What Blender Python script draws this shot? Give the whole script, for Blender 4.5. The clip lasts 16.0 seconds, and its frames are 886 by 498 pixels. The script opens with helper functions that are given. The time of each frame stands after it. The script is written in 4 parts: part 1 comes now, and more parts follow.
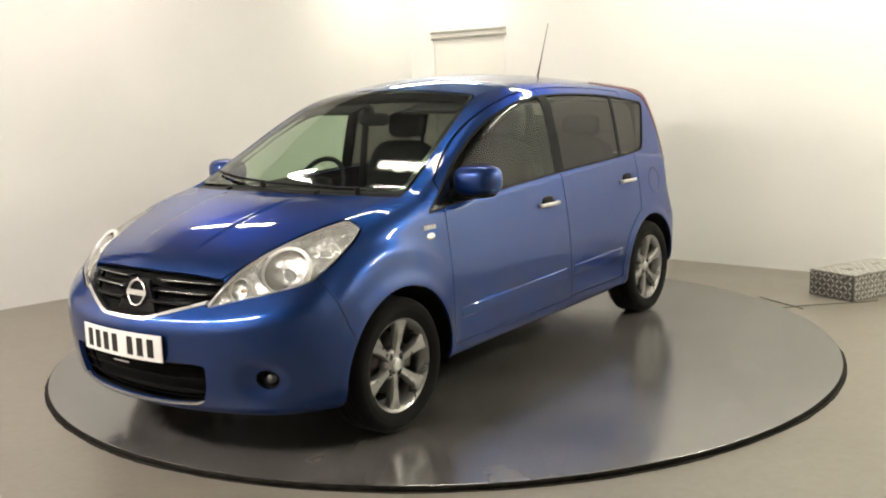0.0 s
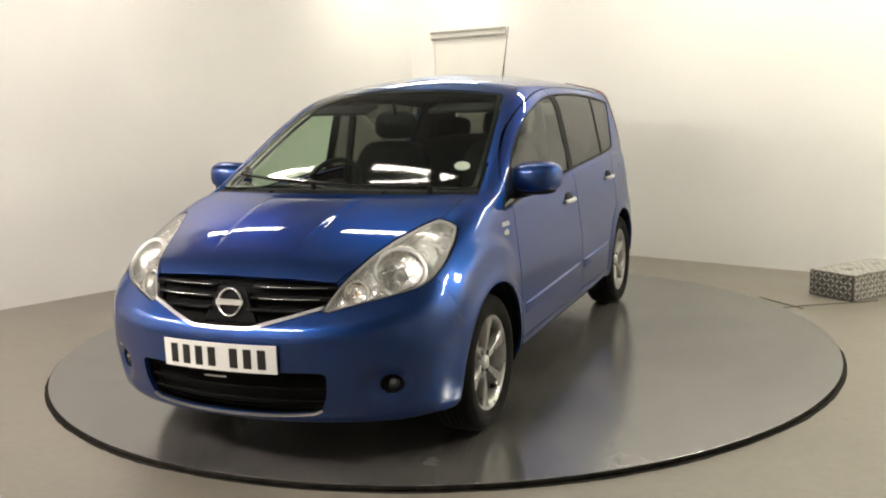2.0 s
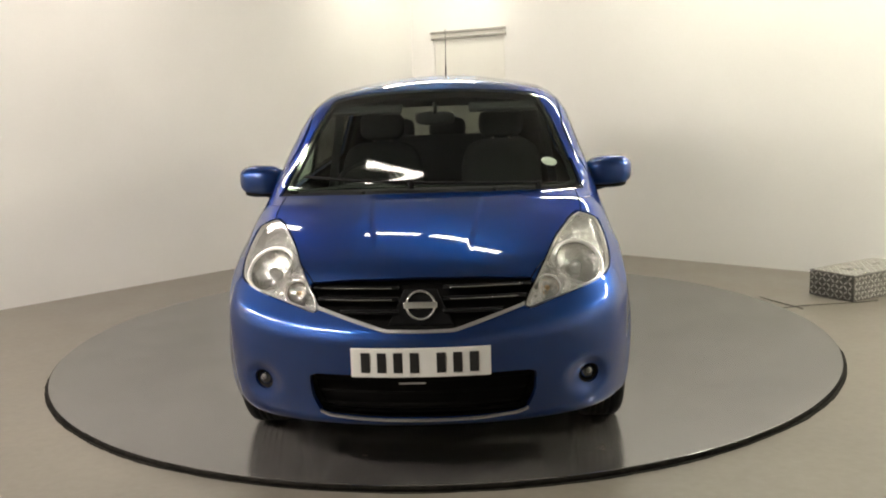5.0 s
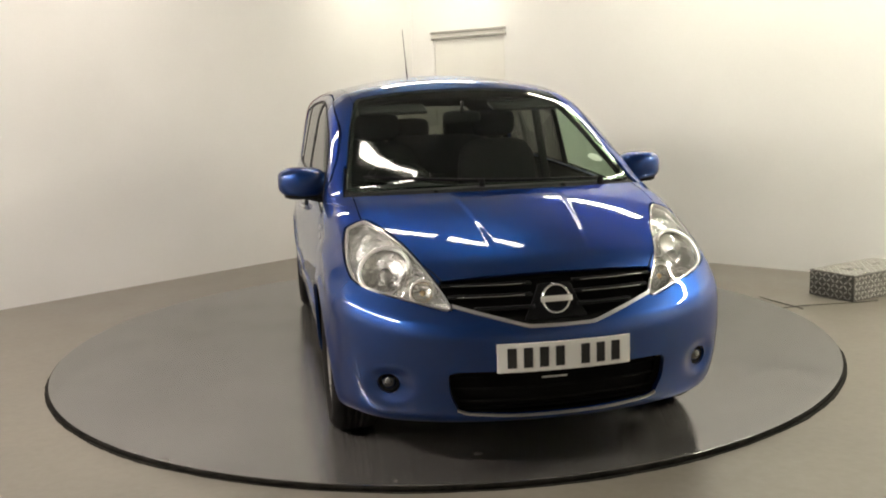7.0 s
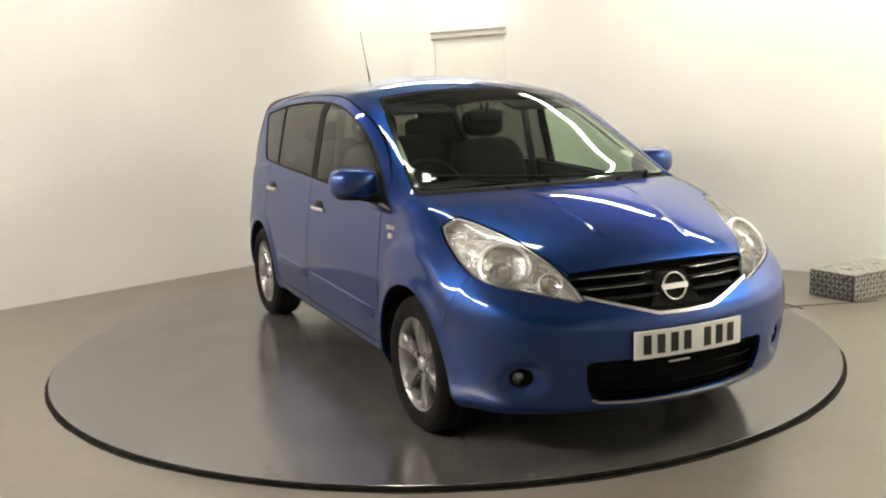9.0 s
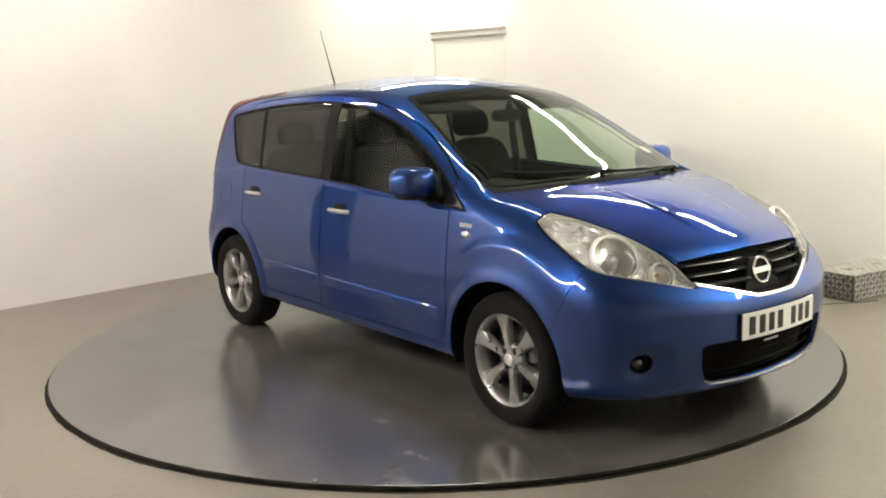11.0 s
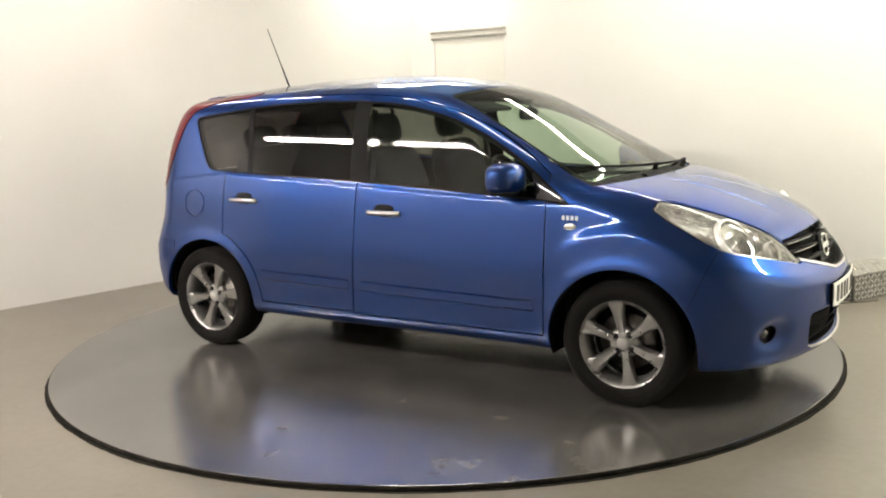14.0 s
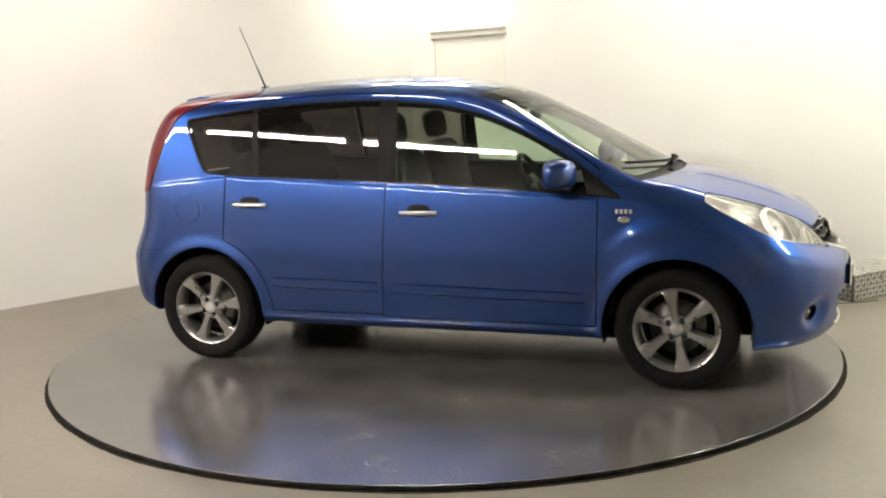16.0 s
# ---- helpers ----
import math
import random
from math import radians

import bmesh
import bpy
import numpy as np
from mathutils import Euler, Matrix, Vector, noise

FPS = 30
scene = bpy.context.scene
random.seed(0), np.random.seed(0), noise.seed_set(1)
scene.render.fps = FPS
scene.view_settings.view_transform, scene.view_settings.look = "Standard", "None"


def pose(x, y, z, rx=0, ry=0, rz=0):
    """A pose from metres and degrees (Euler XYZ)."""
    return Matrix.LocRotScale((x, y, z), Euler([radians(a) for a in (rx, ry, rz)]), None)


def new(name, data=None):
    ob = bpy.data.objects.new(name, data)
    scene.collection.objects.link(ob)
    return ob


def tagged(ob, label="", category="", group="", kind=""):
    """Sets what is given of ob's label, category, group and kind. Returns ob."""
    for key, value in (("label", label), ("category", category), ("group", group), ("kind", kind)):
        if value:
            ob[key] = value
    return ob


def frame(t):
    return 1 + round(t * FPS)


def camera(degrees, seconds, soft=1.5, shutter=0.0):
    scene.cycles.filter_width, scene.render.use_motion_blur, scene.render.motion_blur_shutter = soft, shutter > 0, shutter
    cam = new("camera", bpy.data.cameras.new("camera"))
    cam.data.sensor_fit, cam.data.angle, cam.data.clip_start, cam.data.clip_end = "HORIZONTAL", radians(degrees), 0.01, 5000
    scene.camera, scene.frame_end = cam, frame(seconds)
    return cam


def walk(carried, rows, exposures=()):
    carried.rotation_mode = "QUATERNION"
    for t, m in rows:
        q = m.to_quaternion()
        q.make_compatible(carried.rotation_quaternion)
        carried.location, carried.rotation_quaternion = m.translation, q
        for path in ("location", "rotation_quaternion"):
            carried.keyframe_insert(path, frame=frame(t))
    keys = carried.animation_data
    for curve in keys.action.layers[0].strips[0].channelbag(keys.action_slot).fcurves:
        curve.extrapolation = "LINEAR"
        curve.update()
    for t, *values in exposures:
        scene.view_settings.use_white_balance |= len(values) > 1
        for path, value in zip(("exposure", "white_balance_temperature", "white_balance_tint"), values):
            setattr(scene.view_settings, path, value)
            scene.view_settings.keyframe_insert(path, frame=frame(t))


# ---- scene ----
SECONDS = 16.0
EYE = (0.0, -5.639, 1.470)
FLOOR_Z = -0.025
cam = camera(50.37, SECONDS, soft=2.0)
cam_pose = Matrix.Translation(EYE) @ pose(0, 0, 0, 90 - 9.46, 0, -0.08) @ pose(0, 0, 0, 0, 0, -1.88)
walk(cam, [(0.0, cam_pose), (SECONDS, cam_pose)],
     exposures=[(0.0, 0.06), (1.5, 0.01), (3.5, -0.12), (7.0, -0.18), (8.0, -0.10), (9.0, 0.02), (12.0, 0.10), (SECONDS, 0.14)])

# ---------------------------------------------------------------- light
world = bpy.data.worlds.new("world")
scene.world = world
world.use_nodes = True
world.node_tree.nodes["Background"].inputs[0].default_value = (0.9, 0.95, 1.0, 1)
world.node_tree.nodes["Background"].inputs[1].default_value = 0.05

CEILING_Z = 3.20
# fluorescent battens, the last an added fill: x, y, z, turn about z, length, strength, colour
BATTENS = [
    (-2.05, 0.98, 2.93, -38, 1.5, 53, (1.0, 0.90, 0.79)),
    (-0.48, -0.17, 2.93, -32, 0.75, 37, (1.0, 0.91, 0.79)),
    (0.30, -0.66, 2.93, -32, 0.95, 37, (1.0, 0.92, 0.79)),
    (-0.1, 3.2, 2.95, 0, 1.2, 56, (1.0, 0.95, 0.80)),
    (1.65, 1.50, 2.93, -38, 1.5, 46, (1.0, 0.97, 0.79)),
    (2.91, 0.51, 2.93, -38, 1.5, 46, (1.0, 0.97, 0.79)),
    (-4.9, -1.75, 2.62, -38, 1.5, 290, (1.0, 0.90, 0.81)),
    (-3.64, -2.74, 2.62, -38, 1.5, 120, (1.0, 0.90, 0.81)),
    (-2.38, -3.73, 2.62, -38, 1.5, 215, (1.0, 0.92, 0.84)),
    # unseen fill batten, added to lift the lower right wall
    (4.3, -1.75, 2.93, -38, 1.5, 460, (1.0, 0.95, 0.79)),
]


# ---------------------------------------------------------------- materials
def material(name, color=(0.5, 0.5, 0.5), rough=0.5, metal=0.0, coat=0.0, coat_rough=0.03, spec=0.5):
    m = bpy.data.materials.new(name)
    m.use_nodes = True
    b = m.node_tree.nodes["Principled BSDF"]
    b.inputs["Base Color"].default_value = (*color, 1)
    b.inputs["Roughness"].default_value = rough
    b.inputs["Metallic"].default_value = metal
    b.inputs["Coat Weight"].default_value = coat
    b.inputs["Coat Roughness"].default_value = coat_rough
    b.inputs["Specular IOR Level"].default_value = spec
    return m


def mottled(m, color_a, color_b, scale, rough=None, bump=0.0, bump_scale=60.0, fine=0.25, stretch=(1, 1, 1), detail=4, span=(0.32, 0.68)):
    """Two scales of noise in colour, roughness and relief, in object space."""
    nt = m.node_tree
    n, l = nt.nodes, nt.links
    b = n["Principled BSDF"]
    tc = n.new("ShaderNodeTexCoord")
    mp = n.new("ShaderNodeMapping")
    mp.inputs["Scale"].default_value = stretch
    l.new(tc.outputs["Object"], mp.inputs["Vector"])
    big = n.new("ShaderNodeTexNoise")
    big.inputs["Scale"].default_value, big.inputs["Detail"].default_value = scale, detail
    small = n.new("ShaderNodeTexNoise")
    small.inputs["Scale"].default_value, small.inputs["Detail"].default_value = bump_scale, 3
    for t in (big, small):
        l.new(mp.outputs[0], t.inputs["Vector"])
    add = n.new("ShaderNodeMix")
    add.data_type = "FLOAT"
    add.inputs[0].default_value = fine
    l.new(big.outputs[0], add.inputs[2])
    l.new(small.outputs[0], add.inputs[3])
    ramp = n.new("ShaderNodeValToRGB")
    ramp.color_ramp.elements[0].position, ramp.color_ramp.elements[1].position = span
    ramp.color_ramp.elements[0].color = (*color_a, 1)
    ramp.color_ramp.elements[1].color = (*color_b, 1)
    l.new(add.outputs[0], ramp.inputs[0])
    l.new(ramp.outputs[0], b.inputs["Base Color"])
    if rough:
        mr = n.new("ShaderNodeMapRange")
        mr.inputs["From Min"].default_value, mr.inputs["From Max"].default_value = span
        mr.inputs["To Min"].default_value, mr.inputs["To Max"].default_value = rough
        l.new(big.outputs[0], mr.inputs["Value"])
        l.new(mr.outputs[0], b.inputs["Roughness"])
    if bump:
        bp = n.new("ShaderNodeBump")
        bp.inputs["Strength"].default_value, bp.inputs["Distance"].default_value = 1.0, bump
        l.new(small.outputs[0], bp.inputs["Height"])
        l.new(bp.outputs[0], b.inputs["Normal"])
    return m


def thin_glass(name, tint, rough=0.0, gloss=0.042):
    """A thin pane: tinted see-through with a mirror gloss on it."""
    m = bpy.data.materials.new(name)
    m.use_nodes = True
    nt = m.node_tree
    nt.nodes.clear()
    out = nt.nodes.new("ShaderNodeOutputMaterial")
    mix = nt.nodes.new("ShaderNodeMixShader")
    lw = nt.nodes.new("ShaderNodeLayerWeight")
    lw.inputs["Blend"].default_value = 0.5
    pw = nt.nodes.new("ShaderNodeMath")
    pw.operation, pw.inputs[1].default_value = "POWER", 5.0
    nt.links.new(lw.outputs["Facing"], pw.inputs[0])
    fr = nt.nodes.new("ShaderNodeMath")
    fr.operation = "MULTIPLY_ADD"
    fr.inputs[1].default_value, fr.inputs[2].default_value = 0.92, gloss
    nt.links.new(pw.outputs[0], fr.inputs[0])
    tr = nt.nodes.new("ShaderNodeBsdfTransparent")
    tr.inputs[0].default_value = (*tint, 1)
    gl = nt.nodes.new("ShaderNodeBsdfGlossy")
    gl.inputs["Roughness"].default_value = rough
    nt.links.new(fr.outputs[0], mix.inputs[0])
    nt.links.new(tr.outputs[0], mix.inputs[1])
    nt.links.new(gl.outputs[0], mix.inputs[2])
    nt.links.new(mix.outputs[0], out.inputs[0])
    return m


def glowing(name, color, strength):
    m = bpy.data.materials.new(name)
    m.use_nodes = True
    b = m.node_tree.nodes["Principled BSDF"]
    b.inputs["Base Color"].default_value = (0.9, 0.9, 0.9, 1)
    b.inputs["Emission Color"].default_value = (*color, 1)
    b.inputs["Emission Strength"].default_value = strength
    return m


def paint_material():
    m = material("blue_metallic_paint", (0.01, 0.044, 0.2), 0.37, 0.92, 1.0, 0.02)
    nt = m.node_tree
    b = nt.nodes["Principled BSDF"]
    b.inputs["Specular Tint"].default_value = (0.2, 0.40, 0.80, 1)
    b.inputs["Coat IOR"].default_value = 1.52
    tc = nt.nodes.new("ShaderNodeTexCoord")
    fl = nt.nodes.new("ShaderNodeTexNoise")
    fl.inputs["Scale"].default_value = 900
    big = nt.nodes.new("ShaderNodeTexNoise")
    big.inputs["Scale"].default_value = 2.5
    mix = nt.nodes.new("ShaderNodeMix")
    mix.data_type = "RGBA"
    mix.inputs[6].default_value = (0.0080, 0.036, 0.160, 1)
    mix.inputs[7].default_value = (0.0135, 0.050, 0.208, 1)
    nt.links.new(tc.outputs["Object"], fl.inputs["Vector"])
    nt.links.new(tc.outputs["Object"], big.inputs["Vector"])
    nt.links.new(fl.outputs[0], mix.inputs[0])
    nt.links.new(mix.outputs[2], b.inputs["Base Color"])
    bp = nt.nodes.new("ShaderNodeBump")
    bp.inputs["Strength"].default_value, bp.inputs["Distance"].default_value = 0.25, 0.004
    nt.links.new(big.outputs[0], bp.inputs["Height"])
    nt.links.new(bp.outputs[0], b.inputs["Normal"])
    nt.links.new(bp.outputs[0], b.inputs["Coat Normal"])
    return m


PAINT = paint_material()
BLACK = mottled(material("black_plastic", (0.006, 0.006, 0.006), 0.6, spec=0.12), (0.004, 0.004, 0.0045), (0.008, 0.008, 0.0085), 9, (0.5, 0.65), 0.0004, 500)
GLOSS_BLACK = material("gloss_black", (0.008, 0.008, 0.009), 0.12, 0, 0.5)
UNDER = mottled(material("dark_backing_and_underseal", (0.006, 0.006, 0.006), 0.9, spec=0.1), (0.003, 0.003, 0.003), (0.008, 0.0075, 0.007), 6, None, 0.001, 90)
TRIM = mottled(material("dark_grey_trim", (0.03, 0.03, 0.03), 0.8, spec=0.25), (0.009, 0.009, 0.0095), (0.015, 0.015, 0.015), 8, None, 0.0005, 300)
FABRIC = mottled(material("charcoal_seat_cloth", (0.03, 0.03, 0.032), 0.95, spec=0.2), (0.006, 0.006, 0.0065), (0.013, 0.013, 0.0135), 14, None, 0.001, 420)
CHROME = material("chrome", (0.82, 0.82, 0.80), 0.10, 1.0)
BRIGHT = material("bright_trim", (0.86, 0.86, 0.84), 0.3, 0.6)
DULL_TRIM = material("dull_silver_trim", (0.24, 0.24, 0.237), 0.35, 0.8)
SATIN = material("satin_silver", (0.62, 0.62, 0.61), 0.28, 0.9)
ALLOY = mottled(material("grey_alloy", (0.34, 0.33, 0.325), 0.3, 0.85, 0.4, 0.08), (0.25, 0.245, 0.238), (0.32, 0.315, 0.305), 20, (0.26, 0.38))
RUBBER = mottled(material("tyre_rubber", (0.006, 0.0055, 0.005), 0.85, spec=0.15), (0.004, 0.0038, 0.0035), (0.009, 0.008, 0.0075), 12, (0.7, 0.9), 0.0005, 220)
STEEL = mottled(material("brake_steel", (0.12, 0.11, 0.1), 0.4, 1.0), (0.07, 0.065, 0.06), (0.16, 0.15, 0.14), 25, (0.3, 0.5))
REFLECTOR = mottled(material("lamp_reflector", (0.85, 0.85, 0.83), 0.12, 0.9), (0.93, 0.925, 0.91), (0.98, 0.975, 0.96), 30, (0.07, 0.15), 0.035, 22)
BOWL = mottled(material("polished_lamp_bowl", (0.75, 0.75, 0.73), 0.2, 1.0), (0.70, 0.70, 0.68), (0.80, 0.80, 0.78), 14, (0.16, 0.24), 0.012, 45)
SMOKED = material("dark_lamp_glass", (0.05, 0.055, 0.06), 0.05, 0.6, 1.0)
LENS = thin_glass("clear_lens", (0.99, 0.99, 0.98))
GLASS = thin_glass("green_tinted_glass", (0.67, 0.78, 0.67))
PRIVACY = thin_glass("dark_privacy_glass", (0.17, 0.16, 0.152))
RED = material("red_lamp_lens", (0.11, 0.003, 0.010), 0.3, 0, 0.0, spec=0.3)
AMBER = material("amber_bulb", (0.6, 0.42, 0.25), 0.2)
PLATE_WHITE = material("plate_white", (0.78, 0.78, 0.75), 0.35)
PLATE_BLACK = material("plate_black", (0.01, 0.01, 0.01), 0.4)
MIRROR = material("mirror_glass", (0.9, 0.9, 0.9), 0.01, 1.0)

WALL = mottled(material("white_wall_paint", (0.8, 0.79, 0.76), 0.7), (0.76, 0.75, 0.725), (0.82, 0.81, 0.785), 0.9, (0.6, 0.8), 0.0008, 45, 0.15)
# greys for added walls out of view, set by what the car should reflect
DARK_WALL = mottled(material("unseen_dark_wall", (0.2, 0.195, 0.19), 0.7), (0.24, 0.236, 0.228), (0.30, 0.294, 0.285), 0.9, (0.6, 0.8), 0.0008, 45, 0.15)
GREY_WALL = mottled(material("unseen_mid_wall", (0.4, 0.38, 0.37), 0.7), (0.46, 0.45, 0.436), (0.52, 0.51, 0.497), 0.9, (0.6, 0.8), 0.0008, 45, 0.15)
CEIL = mottled(material("grey_ceiling_paint", (0.4, 0.4, 0.39), 0.8), (0.22, 0.22, 0.215), (0.28, 0.28, 0.275), 1.2, None, 0.0006, 60, 0.2)
CONCRETE = mottled(material("grey_painted_concrete", (0.2, 0.18, 0.15), 0.35), (0.15, 0.134, 0.111), (0.235, 0.212, 0.177), 1.7, (0.26, 0.42), 0.0006, 26, 0.3, (1, 1, 1), 5.0, (0.26, 0.74))
def deck_material():
    """Worn grey coated metal: cloudy, with wiped patches, fine scratches and uneven gloss."""
    m = mottled(material("grey_turntable_deck", (0.3, 0.28, 0.26), 0.2, 0.0), (0.055, 0.052, 0.049), (0.135, 0.128, 0.120), 2.2, (0.15, 0.23), 0.0, 9, 0.3, (1, 1, 1), 2.0, (0.28, 0.72))
    nt = m.node_tree
    n, l = nt.nodes, nt.links
    n["Principled BSDF"].inputs["IOR"].default_value = 2.4
    tc = n.new("ShaderNodeTexCoord")
    scratch = n.new("ShaderNodeTexNoise")
    scratch.inputs["Scale"].default_value, scratch.inputs["Detail"].default_value = 3.0, 6
    mp = n.new("ShaderNodeMapping")
    mp.inputs["Scale"].default_value = (1.5, 24, 1)
    mp.inputs["Rotation"].default_value = (0, 0, 0.4)
    l.new(tc.outputs["Object"], mp.inputs["Vector"])
    l.new(mp.outputs[0], scratch.inputs["Vector"])
    bp = n.new("ShaderNodeBump")
    bp.inputs["Strength"].default_value, bp.inputs["Distance"].default_value = 0.35, 0.0008
    l.new(scratch.outputs[0], bp.inputs["Height"])
    l.new(bp.outputs[0], n["Principled BSDF"].inputs["Normal"])
    return m


DECK = deck_material()
# near black: the shadow at the deck's rim is put into this colour
EDGE = mottled(material("dark_edge_shade", (0.02, 0.018, 0.015), 0.9, spec=0.12), (0.007, 0.0065, 0.006), (0.026, 0.023, 0.019), 14, None, 0.002, 70)
TREAD = mottled(material("aluminium_tread_plate", (0.5, 0.49, 0.46), 0.35, 0.9), (0.42, 0.41, 0.38), (0.55, 0.54, 0.50), 9, (0.25, 0.45), 0.0004, 160)
CABLE = material("grey_cable", (0.12, 0.115, 0.1), 0.6)
TREAD_BASE = mottled(material("dull_tread_plate", (0.2, 0.19, 0.175), 0.5, 0.6), (0.13, 0.125, 0.115), (0.22, 0.21, 0.195), 9, (0.4, 0.6))
WHITE_METAL = material("white_enamel", (0.8, 0.8, 0.78), 0.35)
GREY_METAL = mottled(material("grey_door_track", (0.36, 0.35, 0.31), 0.45, 0.5), (0.30, 0.29, 0.26), (0.42, 0.41, 0.37), 12, (0.35, 0.55))
DOOR_PAINT = mottled(material("off_white_door_paint", (0.76, 0.75, 0.70), 0.5), (0.72, 0.71, 0.665), (0.78, 0.77, 0.72), 1.4, (0.4, 0.6), 0.0004, 60, 0.2)


# ---------------------------------------------------------------- mesh helpers
def smooth(me):
    me.polygons.foreach_set("use_smooth", [True] * len(me.polygons))


def part(name, bm, mat, parent=None, label="", shade=True, m=None):
    """Links a bmesh as ONE mesh object, under a thing or a part."""
    me = bpy.data.meshes.new(name)
    bm.normal_update()
    bm.to_mesh(me)
    bm.free()
    return link(name, me, mat, parent, label, shade, m)


def link(name, me, mat, parent=None, label="", shade=True, m=None):
    me.materials.append(mat)
    if shade:
        smooth(me)
    ob = new(name, me)
    if parent:
        ob.parent = parent
    if m:
        ob.matrix_basis = m
    return tagged(ob, label)


def empty(name, m=None):
    ob = new(name)
    if m:
        ob.matrix_basis = m
    return ob


def box(bm, size, m=None, bevel=0.0, segs=2):
    r = bmesh.ops.create_cube(bm, size=1.0, matrix=(m or Matrix()) @ Matrix.Diagonal((*size, 1)))
    if bevel:
        es = {e for v in r["verts"] for e in v.link_edges}
        bmesh.ops.bevel(bm, geom=list(es), offset=bevel, segments=segs, affect="EDGES", profile=0.5)
    return bm


def boxed(size, m=None, bevel=0.0, segs=2):
    return box(bmesh.new(), size, m, bevel, segs)


def sharp_smooth(ob, angle=35):
    """Smooth faces with sharp edges where the faces turn."""
    me = ob.data
    bm = bmesh.new()
    bm.from_mesh(me)
    for e in bm.edges:
        if len(e.link_faces) == 2 and e.calc_face_angle(0) > radians(angle):
            e.smooth = False
    bm.to_mesh(me)
    bm.free()
    return ob


def lathe(profile, steps=48, m=None, closed=False):
    """Turns a profile of (radius, y) about the y axis."""
    bm = bmesh.new()
    rings = []
    for k in range(steps):
        a = 2 * math.pi * k / steps
        rings.append([bm.verts.new((r * math.cos(a), y, r * math.sin(a))) for r, y in profile])
    n = len(profile)
    for k in range(steps):
        p, q = rings[k], rings[(k + 1) % steps]
        for j in range(n if closed else n - 1):
            bm.faces.new((p[j], p[(j + 1) % n], q[(j + 1) % n], q[j]))
    bmesh.ops.remove_doubles(bm, verts=bm.verts, dist=1e-5)
    bmesh.ops.recalc_face_normals(bm, faces=bm.faces)
    if m:
        bm.transform(m)
    return bm


def tube(points, radius, sides=8, taper=1.0):
    """A round bar along points."""
    bm = bmesh.new()
    pts = [Vector(p) for p in points]
    rings = []
    n = len(pts)
    for i, p in enumerate(pts):
        d = (pts[min(i + 1, n - 1)] - pts[max(i - 1, 0)]).normalized()
        a = d.orthogonal().normalized()
        if i:
            a = (old - d * old.dot(d)).normalized()
        old = a
        b = d.cross(a)
        r = radius * (1 + (taper - 1) * i / max(n - 1, 1))
        rings.append([bm.verts.new(p + r * (math.cos(2 * math.pi * k / sides) * a + math.sin(2 * math.pi * k / sides) * b)) for k in range(sides)])
    for p, q in zip(rings, rings[1:]):
        for k in range(sides):
            bm.faces.new((p[k], p[(k + 1) % sides], q[(k + 1) % sides], q[k]))
    bm.faces.new(rings[0][::-1])
    bm.faces.new(rings[-1])
    bmesh.ops.recalc_face_normals(bm, faces=bm.faces)
    return bm


def prism(outline, depth, m=None, bevel=0.0, segs=2):
    """Extrudes an outline in x, y by depth along z."""
    bm = bmesh.new()
    f = bm.faces.new([bm.verts.new((x, y, 0)) for x, y in outline])
    r = bmesh.ops.extrude_face_region(bm, geom=[f])
    bmesh.ops.translate(bm, verts=[v for v in r["geom"] if isinstance(v, bmesh.types.BMVert)], vec=(0, 0, depth))
    bmesh.ops.recalc_face_normals(bm, faces=bm.faces)
    if bevel:
        bmesh.ops.bevel(bm, geom=list(bm.edges), offset=bevel, segments=segs, affect="EDGES", profile=0.5)
    if m:
        bm.transform(m)
    return bm


def ball(radii, m=None, power=1.0, u=24, v=14):
    """A superellipsoid; power below 1 makes it boxier."""
    bm = bmesh.new()
    bmesh.ops.create_uvsphere(bm, u_segments=u, v_segments=v, radius=1.0)
    for w in bm.verts:
        c = [math.copysign(abs(a) ** power, a) for a in w.co]
        w.co = Vector((c[0] * radii[0], c[1] * radii[1], c[2] * radii[2]))
    if m:
        bm.transform(m)
    return bm


# ---------------------------------------------------------------- the room
CORNER = Vector((-0.24, 4.22, 0))
ROOM = [CORNER, Vector((6.73, -1.48, 0)), Vector((0.2, -8.1, 0)), Vector((-6.67, -2.08, 0))]


def wall(name, a, b, hole=None, paint=WALL, label="plain white painted studio wall, slightly scuffed"):
    """A wall 0.2 thick that stands outside the line a to b; hole: (from, to, top) along it."""
    d = (b - a).normalized()
    out = Vector((-d.y, d.x, 0))
    length, h, th = (b - a).length, CEILING_Z - FLOOR_Z, 0.2
    bm = bmesh.new()
    spans = [(-0.2, length + 0.2, 0, h)]
    if hole:
        u, v, top = hole
        spans = [(-0.2, u, 0, h), (v, length + 0.2, 0, h), (u, v, top, h)]
    m = Matrix.Translation((a.x, a.y, FLOOR_Z)) @ Matrix((d.to_4d() * 0 + Vector((d.x, out.x, 0, 0)), Vector((d.y, out.y, 0, 0)), Vector((0, 0, 1, 0)), Vector((0, 0, 0, 1))))
    for u0, u1, z0, z1 in spans:
        box(bm, (u1 - u0, th, z1 - z0), m @ Matrix.Translation(((u0 + u1) / 2, th / 2, (z0 + z1) / 2)))
    ob = part(name, bm, paint, shade=False)
    tagged(ob, label, "wall", kind="structure")
    return ob, m


